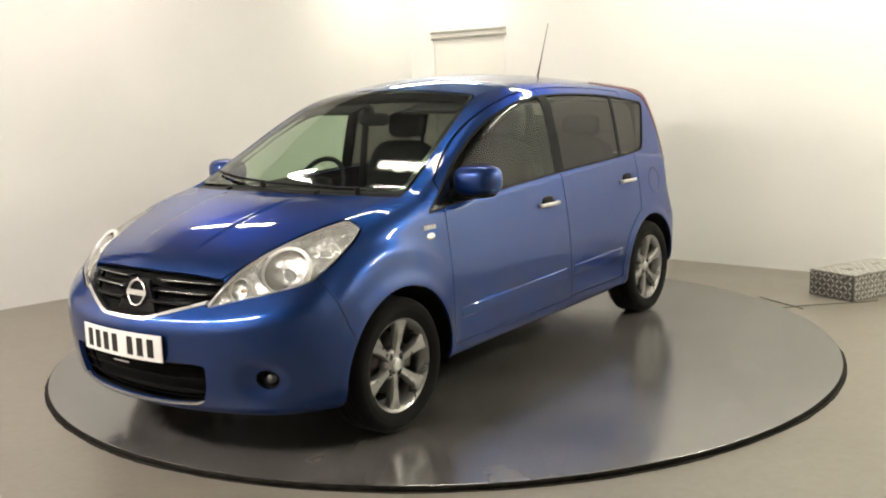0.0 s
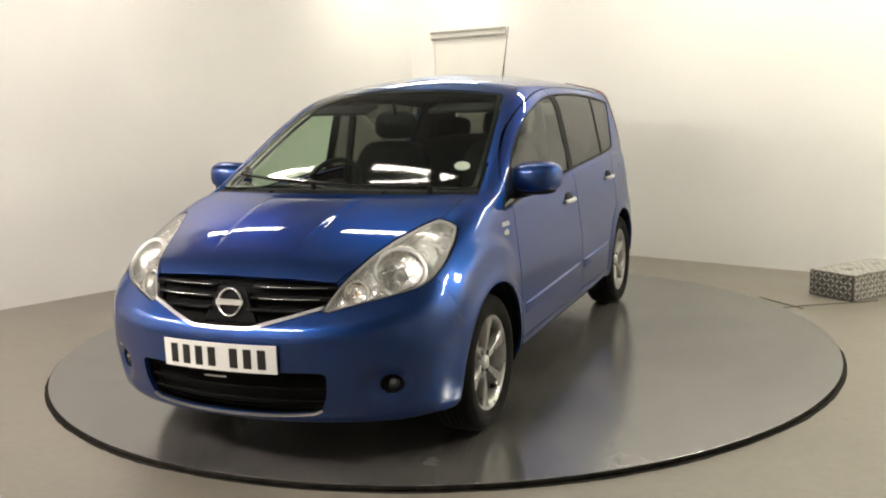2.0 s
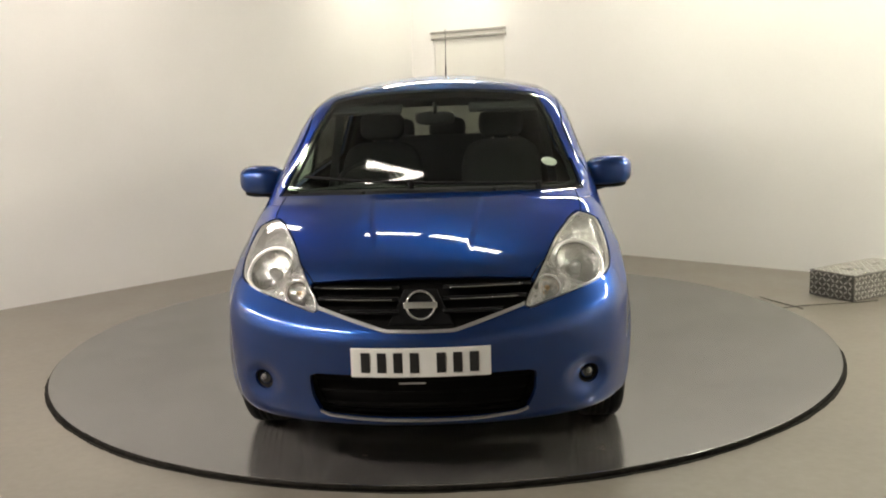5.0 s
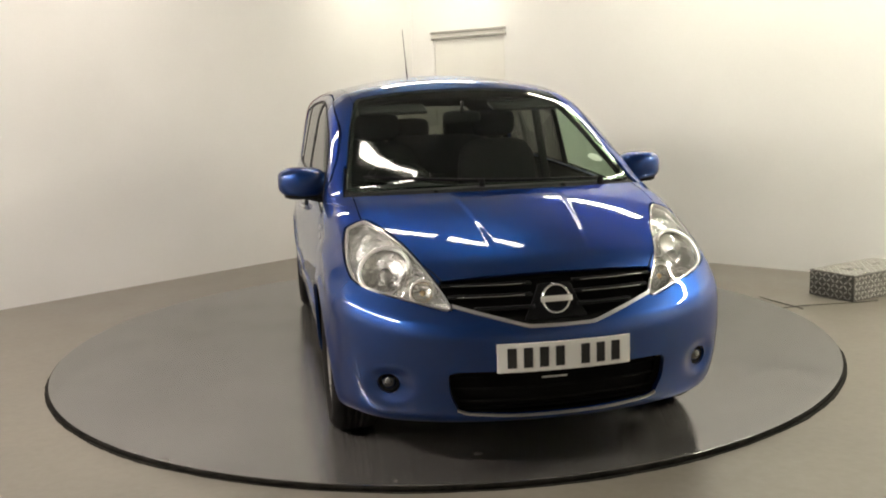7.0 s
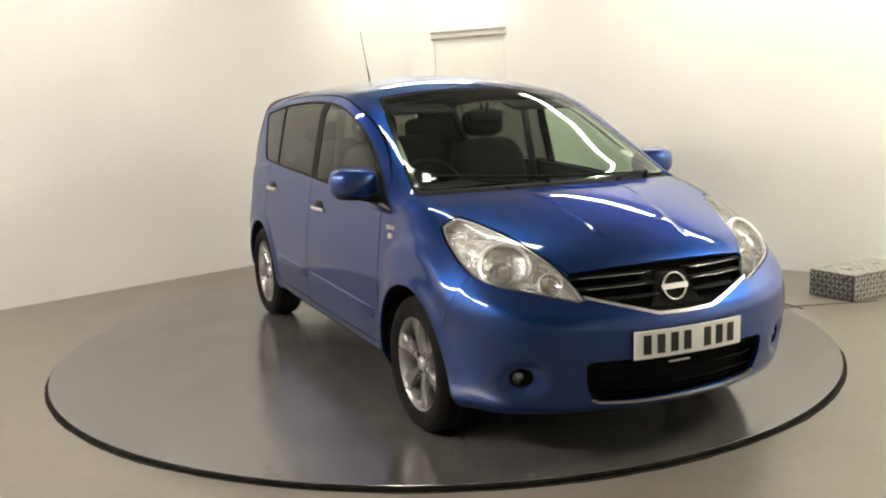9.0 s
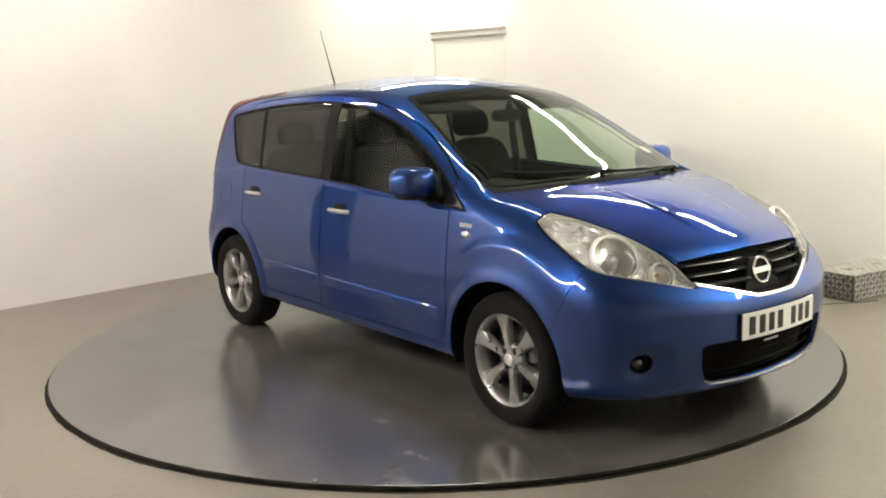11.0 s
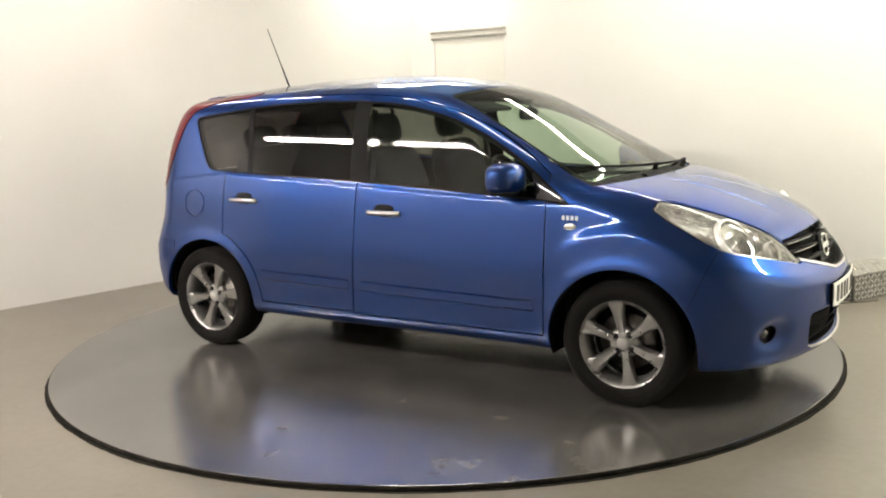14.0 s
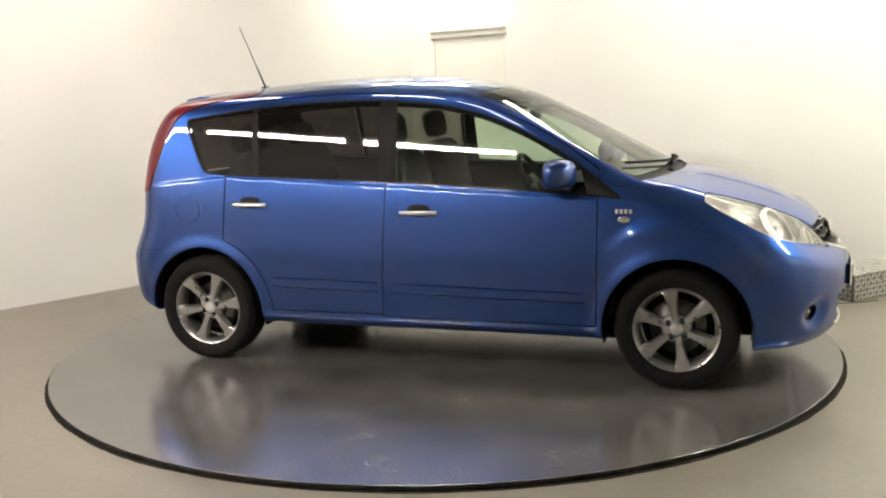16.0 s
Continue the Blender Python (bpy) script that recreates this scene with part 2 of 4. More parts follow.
def build_room():
    c = sum(ROOM, Vector()) / 4
    bm = bmesh.new()
    bm.faces.new([bm.verts.new((p + (p - c) * 0.05).to_3d() + Vector((0, 0, FLOOR_Z))) for p in ROOM])
    bmesh.ops.recalc_face_normals(bm, faces=bm.faces)
    if bm.faces[:][0].normal.z < 0:
        bmesh.ops.reverse_faces(bm, faces=bm.faces)
    tagged(part("floor", bm, CONCRETE, shade=False), "grey painted concrete floor, glossy and scuffed", "floor", kind="structure")
    bm = bmesh.new()
    r = bmesh.ops.create_cube(bm, size=1.0, matrix=Matrix.Translation((0, -2, CEILING_Z + 0.05)) @ Matrix.Diagonal((16, 15, 0.1, 1)))
    tagged(part("ceiling", bm, CEIL, shade=False), "plain grey painted ceiling", "ceiling", kind="structure")
    door_from = 0.30
    ob, m = wall("wall_north_east", ROOM[0], ROOM[1], hole=(door_from, door_from + 0.86, 2.03))
    wall("wall_south_east", ROOM[1], ROOM[2], None, GREY_WALL, "plain grey wall, unseen, toned for the car's reflections")
    # unseen walls are added in greys that shape the car's reflections; the north pair stays white
    turn_a = ROOM[3].lerp(ROOM[0], 0.43)
    wall("wall_south_west", ROOM[2], ROOM[3], None, DARK_WALL, "plain dark grey wall, unseen, toned for the car's reflections")
    wall("wall_west", ROOM[3], turn_a, None, GREY_WALL, "plain grey wall, unseen, toned for the car's reflections")
    wall("wall_north_west", turn_a, ROOM[0])
    build_door(m, door_from, 0.86, 2.03)
    for row in BATTENS:
        build_batten(*row)


def build_door(m, u, width, top):
    """A flush white sliding door in its opening, with a double metal track over it."""
    door = empty("door_1", m)
    tagged(door, "off-white flush door closed under a grey metal track", "door", kind="structure")
    part("door_leaf", boxed((width - 0.012, 0.05, top - 0.012), Matrix.Translation((u + width / 2, 0.031, (top - 0.012) / 2 + 0.004)), 0.004), DOOR_PAINT, door, shade=False)
    for name, z, d in (("track", 2.075, 0.05), ("track", 2.018, 0.035)):
        part(name, boxed((width + 0.04, d, 0.022), Matrix.Translation((u + width / 2, -d / 2 + 0.012, z)), 0.004), GREY_METAL, door, "grey metal sliding door track", shade=False)
    part("track_cover", boxed((width + 0.02, 0.02, 0.034), Matrix.Translation((u + width / 2, -0.008, 2.0465)), 0.003), DOOR_PAINT, door, shade=False)


def build_batten(x, y, z, turn, length, strength, color):
    """A hanging batten with a long diffuser."""
    m = pose(x, y, z, 0, 0, turn)
    thing = empty("ceiling_light", m)
    tagged(thing, "unseen white batten with a glowing diffuser under the ceiling", "ceiling light", group="ceiling battens")
    part("housing", boxed((length, 0.15, 0.04), Matrix.Translation((0, 0, 0.05)), 0.006), WHITE_METAL, thing, shade=False)
    glow = glowing("diffuser_glow", color, strength)
    part("diffuser", boxed((length - 0.06, 0.075, 0.045), Matrix.Translation((0, 0, 0.005)), 0.012), glow, thing, "glowing white diffuser", shade=False)
    for e in (-1, 1):
        part("end_cap", boxed((0.03, 0.13, 0.05), Matrix.Translation((e * (length / 2 - 0.016), 0, 0.004)), 0.004), WHITE_METAL, thing, shade=False)
    for e in (-length / 3, length / 3):
        part("hanger", tube([(e, 0, 0.07), (e, 0, CEILING_Z - z)], 0.006, 6), WHITE_METAL, thing)


def build_turntable():
    table = empty("turntable")
    tagged(table, "large round grey turntable deck with a black edge", "turntable")
    bm = lathe([(0, 0), (0.4, 0), (0.8, 0), (1.2, 0), (1.6, 0), (2.0, 0), (2.258, 0), (2.262, -0.0012)], 160, pose(0, 0, 0, 90))
    for f in bm.faces:
        if f.normal.z < 0:
            f.normal_flip()
    part("deck", bm, DECK, table, shade=False)
    # the side band's dark colour takes in the shadow under the rim
    part("edge_band", lathe([(2.262, -0.0012), (2.264, -0.006), (2.266, -0.022), (2.24, -0.024)], 160, pose(0, 0, 0, 90)), EDGE, table, "dark edge band with the deck's shadow in its colour")
    return table


def build_floor_ring():
    """A dark ring painted for the shaded gap and chipped floor edge round the deck."""
    rng = random.Random(5)
    phases = [(k, rng.uniform(0, 6.3), rng.uniform(0.3, 1.0) / k ** 0.5) for k in (3, 7, 13, 22, 37, 61, 90)]
    bm = bmesh.new()
    rows = []
    for k in range(480):
        a = 2 * math.pi * k / 480
        chip = sum(w * math.sin(f * a + p) for f, p, w in phases)
        r = 2.279 + 0.008 * chip + 0.004 * rng.random()
        rows.append([bm.verts.new((q * math.cos(a), q * math.sin(a), z)) for q, z in ((2.25, -0.0235), (2.272, -0.0225), (max(r, 2.275), -0.0248))])
    for p, q in zip(rows, rows[1:] + rows[:1]):
        for j in range(2):
            bm.faces.new((p[j], p[j + 1], q[j + 1], q[j]))
    bmesh.ops.recalc_face_normals(bm, faces=bm.faces)
    tagged(part("floor_gap_shade", bm, EDGE), "dark ring for the shaded gap and chipped floor round the turntable", "seal", kind="structure")


def build_tread_box():
    """A low step of aluminium tread plate."""
    w, d, h = 0.7, 0.36, 0.18
    step = empty("tread_plate_step", Matrix.Translation((2.775, 0.575, FLOOR_Z)) @ pose(0, 0, 0, 0, 0, 30))
    tagged(step, "low step box of shiny aluminium tread plate on the floor", "step")
    part("body", boxed((w, d, h), Matrix.Translation((w / 2, d / 2, h / 2)), 0.006), TREAD_BASE, step, shade=False)

    def lug(bm, m):
        pts = [(-0.022, 0, 0), (0, 0.008, 0), (0.022, 0, 0), (0, -0.008, 0), (-0.009, 0, 0.004), (0.009, 0, 0.004)]
        v = [bm.verts.new(m @ Vector(p)) for p in pts]
        for f in ((0, 3, 4), (3, 5, 4), (3, 2, 5), (2, 1, 5), (1, 4, 5), (1, 0, 4)):
            bm.faces.new([v[i] for i in f])

    def face(nu, nv, place, name):
        bm = bmesh.new()
        for i in range(nu):
            for j in range(nv):
                lug(bm, place(0.022 + i * 0.034, 0.02 + j * 0.034) @ pose(0, 0, 0, 0, 0, 45 if (i + j) % 2 else -45))
        tagged(part(name, bm, TREAD, step, "raised diamond lugs", shade=False), kind="stuff")

    face(int(w / 0.034), int(d / 0.034), lambda u, v: pose(u, v, h), "top_tread")
    face(int(w / 0.034), 5, lambda u, v: pose(u, 0, v, 90), "front_tread")
    face(int(d / 0.034), 5, lambda u, v: pose(0, d - u, v, 90, 0, -90), "side_tread")
    pts = [(2.26, 0.47), (2.4, 0.515), (2.6, 0.54), (2.8, 0.56), (2.95, 0.6)]
    tagged(part("floor_cable", tube([(x, y, FLOOR_Z + 0.004) for x, y in pts], 0.004, 6), CABLE), "thin grey cable lying on the floor", "cable")
    pts = [(2.18, 0.80), (2.22, 0.68), (2.29, 0.52), (2.33, 0.42)]
    tagged(part("floor_cable", tube([(x * 1.02, y * 1.02, FLOOR_Z + 0.004) for x, y in pts], 0.004, 6), CABLE), "thin grey cable lying on the floor beside the turntable", "cable")


build_room()
table = build_turntable()
build_floor_ring()
build_tread_box()


# ---------------------------------------------------------------- the car's surface
def curve(*knots):
    """A smooth curve through (x, y) knots, straight beyond its ends."""
    xs, ys = np.array([k[0] for k in knots], float), np.array([k[1] for k in knots], float)
    d = np.diff(ys) / np.diff(xs)
    mid = (d[:-1] * np.diff(xs)[1:] + d[1:] * np.diff(xs)[:-1]) / (xs[2:] - xs[:-2])
    mid = np.where(d[:-1] * d[1:] <= 0, 0, mid)
    s = np.concatenate([[d[0]], mid, [d[-1]]])

    def at(x):
        x = np.asarray(x, float)
        i = np.clip(np.searchsorted(xs, x) - 1, 0, len(xs) - 2)
        h = xs[i + 1] - xs[i]
        t = (x - xs[i]) / h
        tc = np.clip(t, 0, 1)
        v = ((1 + 2 * tc) * (1 - tc) ** 2 * ys[i] + tc * (1 - tc) ** 2 * h * s[i] + tc * tc * (3 - 2 * tc) * ys[i + 1] + tc * tc * (tc - 1) * h * s[i + 1])
        return v + np.where(t < 0, t * h * s[i], 0) + np.where(t > 1, (t - 1) * h * s[i + 1], 0)
    return at


def soft_curve(knots, sigma, lo, hi):
    """A curve through knots with its bends eased over sigma."""
    rough = curve(*knots)
    fine = np.arange(lo - 0.4, hi + 0.4, 0.005)
    width = int(4 * sigma / 0.005)
    kernel = np.exp(-0.5 * (np.arange(-width, width + 1) * 0.005 / sigma) ** 2)
    eased = np.convolve(rough(fine), kernel / kernel.sum(), "same")
    keep = slice(width, len(fine) - width, 4)
    return curve(*zip(fine[keep], eased[keep]))


def ramp_up(x, a, b):
    """Rises smoothly from 0 at a to 1 at b."""
    t = np.clip((x - a) / (b - a), 0, 1)
    return t * t * (3 - 2 * t)


def smax(a, b, k):
    h = np.clip(k - np.abs(a - b), 0, None) / k
    return np.maximum(a, b) + h * h * k / 4


WHEEL_X, WHEEL_Z, ARCH_R = 1.30, 0.299, 0.356
plan_width = curve((-2.0, 0.80), (-1.6, 0.832), (-1.2, 0.842), (-0.4, 0.845), (0.5, 0.845), (1.0, 0.843), (1.35, 0.838), (1.65, 0.822), (1.95, 0.765), (2.15, 0.70))
section = curve((0.15, -0.05), (0.28, -0.015), (0.42, -0.002), (0.58, 0.0), (0.75, -0.013), (0.88, -0.0315), (1.0, -0.0535), (1.2, -0.096), (1.35, -0.132), (1.45, -0.159), (1.55, -0.192))
top_line = soft_curve([(-2.0, 1.40), (-1.6, 1.49), (-1.26, 1.53), (-0.9, 1.558), (-0.5, 1.572), (-0.15, 1.563), (0.12, 1.534), (0.38, 1.465), (0.62, 1.356), (0.9, 1.208), (1.06, 1.1235), (1.2, 1.050),
                       (1.265, 1.029), (1.42, 1.000), (1.6, 0.953), (1.75, 0.902), (1.9, 0.835), (2.0, 0.773), (2.1, 0.69)], 0.028, -2.0, 2.1)
front_line = curve((0.15, 2.045), (0.22, 2.076), (0.30, 2.100), (0.42, 2.118), (0.54, 2.120), (0.564, 2.1175), (0.58, 2.112), (0.605, 2.100), (0.63, 2.078), (0.67, 2.043), (0.76, 2.005), (0.9, 1.95))
rear_line = curve((0.2, -1.88), (0.30, -1.95), (0.42, -1.985), (0.56, -1.99), (0.66, -1.955), (0.76, -1.915), (1.0, -1.88), (1.2, -1.83), (1.38, -1.74), (1.5, -1.665), (1.6, -1.58))
bottom_line = curve((-2.0, 0.30), (-1.6, 0.26), (-0.9, 0.235), (0.9, 0.225), (1.6, 0.200), (2.1, 0.212))
bow = curve((-2.0, 0.10), (-0.6, 0.05), (0.1, 0.12), (0.4, 0.23), (1.0, 0.27), (1.35, 0.27), (1.7, 0.27), (2.1, 0.24))
crown = curve((-2.0, 0.06), (-1.3, 0.083), (-0.5, 0.107), (0.1, 0.083), (0.4, 0.045), (0.9, 0.02), (1.2, 0.015), (1.5, 0.03), (2.0, 0.06))


def body(p):
    """Below zero inside the car's outer skin."""
    x, y, z = p[..., 0], np.abs(p[..., 1]), p[..., 2]
    flare = 0
    for wx in (-WHEEL_X + 0.01, WHEEL_X):
        r = np.hypot(x - wx, z - WHEEL_Z)
        flare = flare + 0.010 * np.exp(-((r - ARCH_R - 0.005) / 0.042) ** 2) * (z > 0.1)
        if wx > 0:
            # the wing swells out round the wheel, up to a soft ridge
            flare = flare + 0.015 * (1 - ramp_up(r, 0.50, 0.57)) * ramp_up(x, 0.93, 1.16) * (1 - ramp_up(x, 1.58, 1.80))
    # a ledge runs under the windows and on to the tail lamp
    belt = np.minimum(0.998 - 0.052 * x, 1.048 + 0.10 * (x + 1.24))
    ledge = 0.006 * (1 - ramp_up(z - belt, -0.024, -0.002)) * (1 - ramp_up(x, 0.95, 1.10)) * ramp_up(z, 0.72, 0.97)
    side = y - (plan_width(x) + section(z) + flare + ledge)
    xs = x + bow(x) * y * y
    # two creases in the bonnet with a flat raised field between them
    edge = 0.235 - 0.11 * (x - 1.39)
    field = 0.0055 * (1 - ramp_up(y - edge, -0.010, 0.018)) * ramp_up(x, 1.24, 1.42) * (1 - ramp_up(x, 1.72, 1.90))
    top = z - (top_line(xs) - crown(x) * (y / 0.7) ** 2 + field)
    front = x - (front_line(z - 0.05 * (y / 0.7) ** 4) - 0.34 * y * y - 0.16 * y ** 4)
    # pockets for the fog lamps
    front = front + 0.032 * np.exp(-(((y - 0.635) / 0.075) ** 2 + ((z - 0.372) / 0.066) ** 2) ** 2)
    rear = rear_line(z) + 0.22 * y * y + 0.15 * y ** 4 - x
    low = bottom_line(x) - z
    k_top = np.interp(x, [-1.6, -0.9, 0.0, 0.6, 1.1, 1.5, 2.0], [0.055, 0.10, 0.12, 0.10, 0.10, 0.17, 0.2])
    f = smax(side, top, k_top)
    f = smax(f, front, np.interp(z, [0.3, 0.6, 0.8], [0.12, 0.11, 0.09]))
    f = smax(f, rear, np.interp(z, [0.6, 1.0], [0.14, 0.13]))
    return smax(f, low, 0.06)


def outward(p, e=0.002):
    n = np.stack([body(p + d) - body(p - d) for d in np.eye(3) * e], -1)
    return n / np.linalg.norm(n, axis=-1, keepdims=True)


def cast(o, d, far=2.6):
    """Where rays from inside leave the body."""
    lo, hi = np.zeros(len(o)), np.full(len(o), far)
    for _ in range(36):
        m = (lo + hi) / 2
        inside = body(o + d * m[:, None]) < 0
        lo, hi = np.where(inside, m, lo), np.where(inside, hi, m)
    return o + d * lo[:, None]


def skin():
    """The left half of the outer skin: points, normals and triangles."""
    fan = np.radians(np.linspace(90, 0, 84))
    xs = np.linspace(1.25, -1.2, 180)
    path = [(1.25, a) for a in fan[:-1]] + [(x, 0.0) for x in xs] + [(-1.2, -a) for a in fan[::-1][1:]]
    phi = np.radians(np.concatenate([np.linspace(-90, -60, 20)[:-1], np.linspace(-60, 90, 170)]))
    o, d = [], []
    for x, a in path:
        for f in phi:
            o.append((x, 0, 0.66))
            d.append((math.sin(a), math.cos(a) * math.cos(f), math.cos(a) * math.sin(f)))
    o, d = np.array(o), np.array(d)
    v = cast(o, d)
    v[np.abs(v[:, 1]) < 1e-4, 1] = 0
    n = outward(v)
    n[v[:, 1] == 0, 1] = 0
    r, c = len(path), len(phi)
    i = np.arange((r - 1) * c).reshape(r - 1, c)[:, :-1].ravel()
    f = np.concatenate([np.stack([i, i + 1, i + c], 1), np.stack([i + 1, i + c + 1, i + c], 1)])
    g = np.cross(v[f[:, 1]] - v[f[:, 0]], v[f[:, 2]] - v[f[:, 0]])
    if (g * n[f[:, 0]]).sum() < 0:
        f = f[:, ::-1]
    f = f[np.linalg.norm(g, axis=1) > 1e-10]
    return v, n, f


def clip(mesh, field, shift=0.0):
    """The part of a mesh where the field lies below shift, cut exactly along that line."""
    v, n, f = mesh
    g = field(v) - shift
    g = np.where(np.abs(g) < 1e-7, 1e-7, g)
    inside = (g < 0)[f]
    count = inside.sum(1)
    out = [f[count == 3]]
    base, nv, nn = len(v), [v], [n]
    for want, lone in ((1, True), (2, False)):
        t = f[count == want]
        if not len(t):
            continue
        k = np.argmax(inside[count == want] == lone, axis=1)
        a, b, c = (t[np.arange(len(t)), (k + j) % 3] for j in range(3))
        made = []
        for q in (b, c):
            w = (g[a] / (g[a] - g[q]))[:, None]
            made.append(base + np.arange(len(t)))
            nv.append(v[a] * (1 - w) + v[q] * w)
            m = n[a] * (1 - w) + n[q] * w
            nn.append(m / np.linalg.norm(m, axis=1, keepdims=True))
            base += len(t)
        ab, ac = made
        out += [np.stack([a, ab, ac], 1)] if lone else [np.stack([ab, b, c], 1), np.stack([ab, c, ac], 1)]
    v, n, f = np.concatenate(nv), np.concatenate(nn), np.concatenate(out)
    if not len(f):
        return v[:0], n[:0], f
    used, back = np.unique(f, return_inverse=True)
    v, n, f = v[used], n[used], back.reshape(-1, 3)
    key = np.round(v * 2e5).astype(np.int64)
    _, first, same = np.unique(key, axis=0, return_index=True, return_inverse=True)
    f = same.ravel()[f]
    f = f[(f[:, 0] != f[:, 1]) & (f[:, 1] != f[:, 2]) & (f[:, 0] != f[:, 2])]
    return v[first], n[first], f


def split(mesh, field, gap=0.002):
    """The piece inside the field and the rest, with a joint between them."""
    return clip(mesh, field, -gap), clip(mesh, lambda p: -field(p), -gap)


def rounded(points, times=3, keep=0.25):
    """An outline with its corners cut round."""
    p = np.array(points, float)
    for _ in range(times):
        q = np.roll(p, -1, 0)
        p = np.stack([p * (1 - keep) + q * keep, p * keep + q * (1 - keep)], 1).reshape(-1, 2)
    return p


def outline(points, axes, times=3, keep=0.25, where=None):
    """A field that is below zero inside an outline drawn in two axes."""
    poly = rounded(points, times, keep) if times else np.array(points, float)

    def field(p):
        q = np.abs(p[:, axes]) if 1 in axes else p[:, axes]
        q = q if 0 not in axes else np.stack([p[:, a] if a != 1 else np.abs(p[:, 1]) for a in axes], 1)
        best, odd = np.full(len(q), 1e9), np.zeros(len(q), bool)
        for a, b in zip(poly, np.roll(poly, -1, 0)):
            e = b - a
            w = q - a
            t = np.clip((w @ e) / max(e @ e, 1e-12), 0, 1)
            best = np.minimum(best, ((w - t[:, None] * e) ** 2).sum(1))
            odd ^= ((a[1] > q[:, 1]) != (b[1] > q[:, 1])) & (q[:, 0] < (b[0] - a[0]) * (q[:, 1] - a[1]) / (b[1] - a[1] + 1e-15) + a[0])
        g = np.where(odd, -1, 1) * np.sqrt(best)
        return g if where is None else np.maximum(g, where(p))
    return field


def panel_mesh(pieces, depth=0.014, lift=0.0, soft=True):
    """A thin sheet with edges turned inwards, from halves of the skin."""
    vs, ns, fs, base = [], [], [], 0
    for (v, n, f), mirror in pieces:
        v = v + n * lift
        e = np.concatenate([f[:, [0, 1]], f[:, [1, 2]], f[:, [2, 0]]])
        codes = e[:, 0].astype(np.int64) * len(v) + e[:, 1]
        lone = e[~np.isin(codes, e[:, 1].astype(np.int64) * len(v) + e[:, 0])]
        lone = lone[~((np.abs(v[lone[:, 0], 1]) < 1e-6) & (np.abs(v[lone[:, 1], 1]) < 1e-6))]
        a, b = v[lone[:, 0]], v[lone[:, 1]]
        na, nb = n[lone[:, 0]], n[lone[:, 1]]
        side = np.cross(b - a, na + nb)
        side /= np.linalg.norm(side, axis=1, keepdims=True) + 1e-12
        k, m = len(v), len(lone)
        i = np.arange(m)
        allv = np.concatenate([v, a, b, b - nb * depth, a - na * depth])
        alln = np.concatenate([n, side, side, side, side])
        q1 = np.stack([k + i + m, k + i, k + i + 3 * m], 1)
        q2 = np.stack([k + i + m, k + i + 3 * m, k + i + 2 * m], 1)
        allf = np.concatenate([f, q1, q2]) if depth else f
        if not depth:
            allv, alln = v, n
        if mirror:
            allv, alln, allf = allv * (1, -1, 1), alln * (1, -1, 1), allf[:, ::-1]
        vs.append(allv)
        ns.append(alln)
        fs.append(allf + base)
        base += len(allv)
    v, n, f = np.concatenate(vs), np.concatenate(ns), np.concatenate(fs)
    me = bpy.data.meshes.new("panel")
    me.from_pydata(v.tolist(), [], f.tolist())
    if not soft:
        return me
    smooth(me)
    me.normals_split_custom_set_from_vertices(n.tolist())
    return me


def centre_panel(name, piece, mat, parent, label="", depth=0.014, lift=0.0):
    ob = link(name, panel_mesh([(piece, False), (piece, True)], depth, lift), mat, parent, label, shade=False)
    ob.visible_shadow = mat not in (GLASS, LENS)
    return ob


def side_panel(name, piece, mat, parents, label="", depth=0.014, lift=0.0, soft=True):
    """The same panel on both sides: the left one, then the right one."""
    if not isinstance(parents, (list, tuple)):
        parents = (parents, parents)
    made = [link(name, panel_mesh([(piece, mirror)], depth, lift, soft), mat, pa, label, shade=False) for mirror, pa in zip((False, True), parents)]
    for ob in made:
        ob.visible_shadow = mat not in (GLASS, LENS)
    return made


def sheet(piece, inset, flip):
    v, n, f = piece
    return v - n * inset, -n if flip else n, f[:, ::-1] if flip else f


def on_side(p, least=0.45):
    return least - np.abs(p[:, 1])


# outlines in side view (x, z)
DLO = [(1.06, 0.925), (0.93, 0.945), (0.3, 0.985), (-0.2, 1.012), (-0.8, 1.035), (-1.24, 1.055), (-1.30, 1.075), (-1.43, 1.345), (-1.40, 1.372), (-0.9, 1.425), (-0.5, 1.442), (-0.2, 1.438), (0.08, 1.412),
       (0.34, 1.352), (0.56, 1.262), (0.78, 1.135), (0.95, 1.01)]


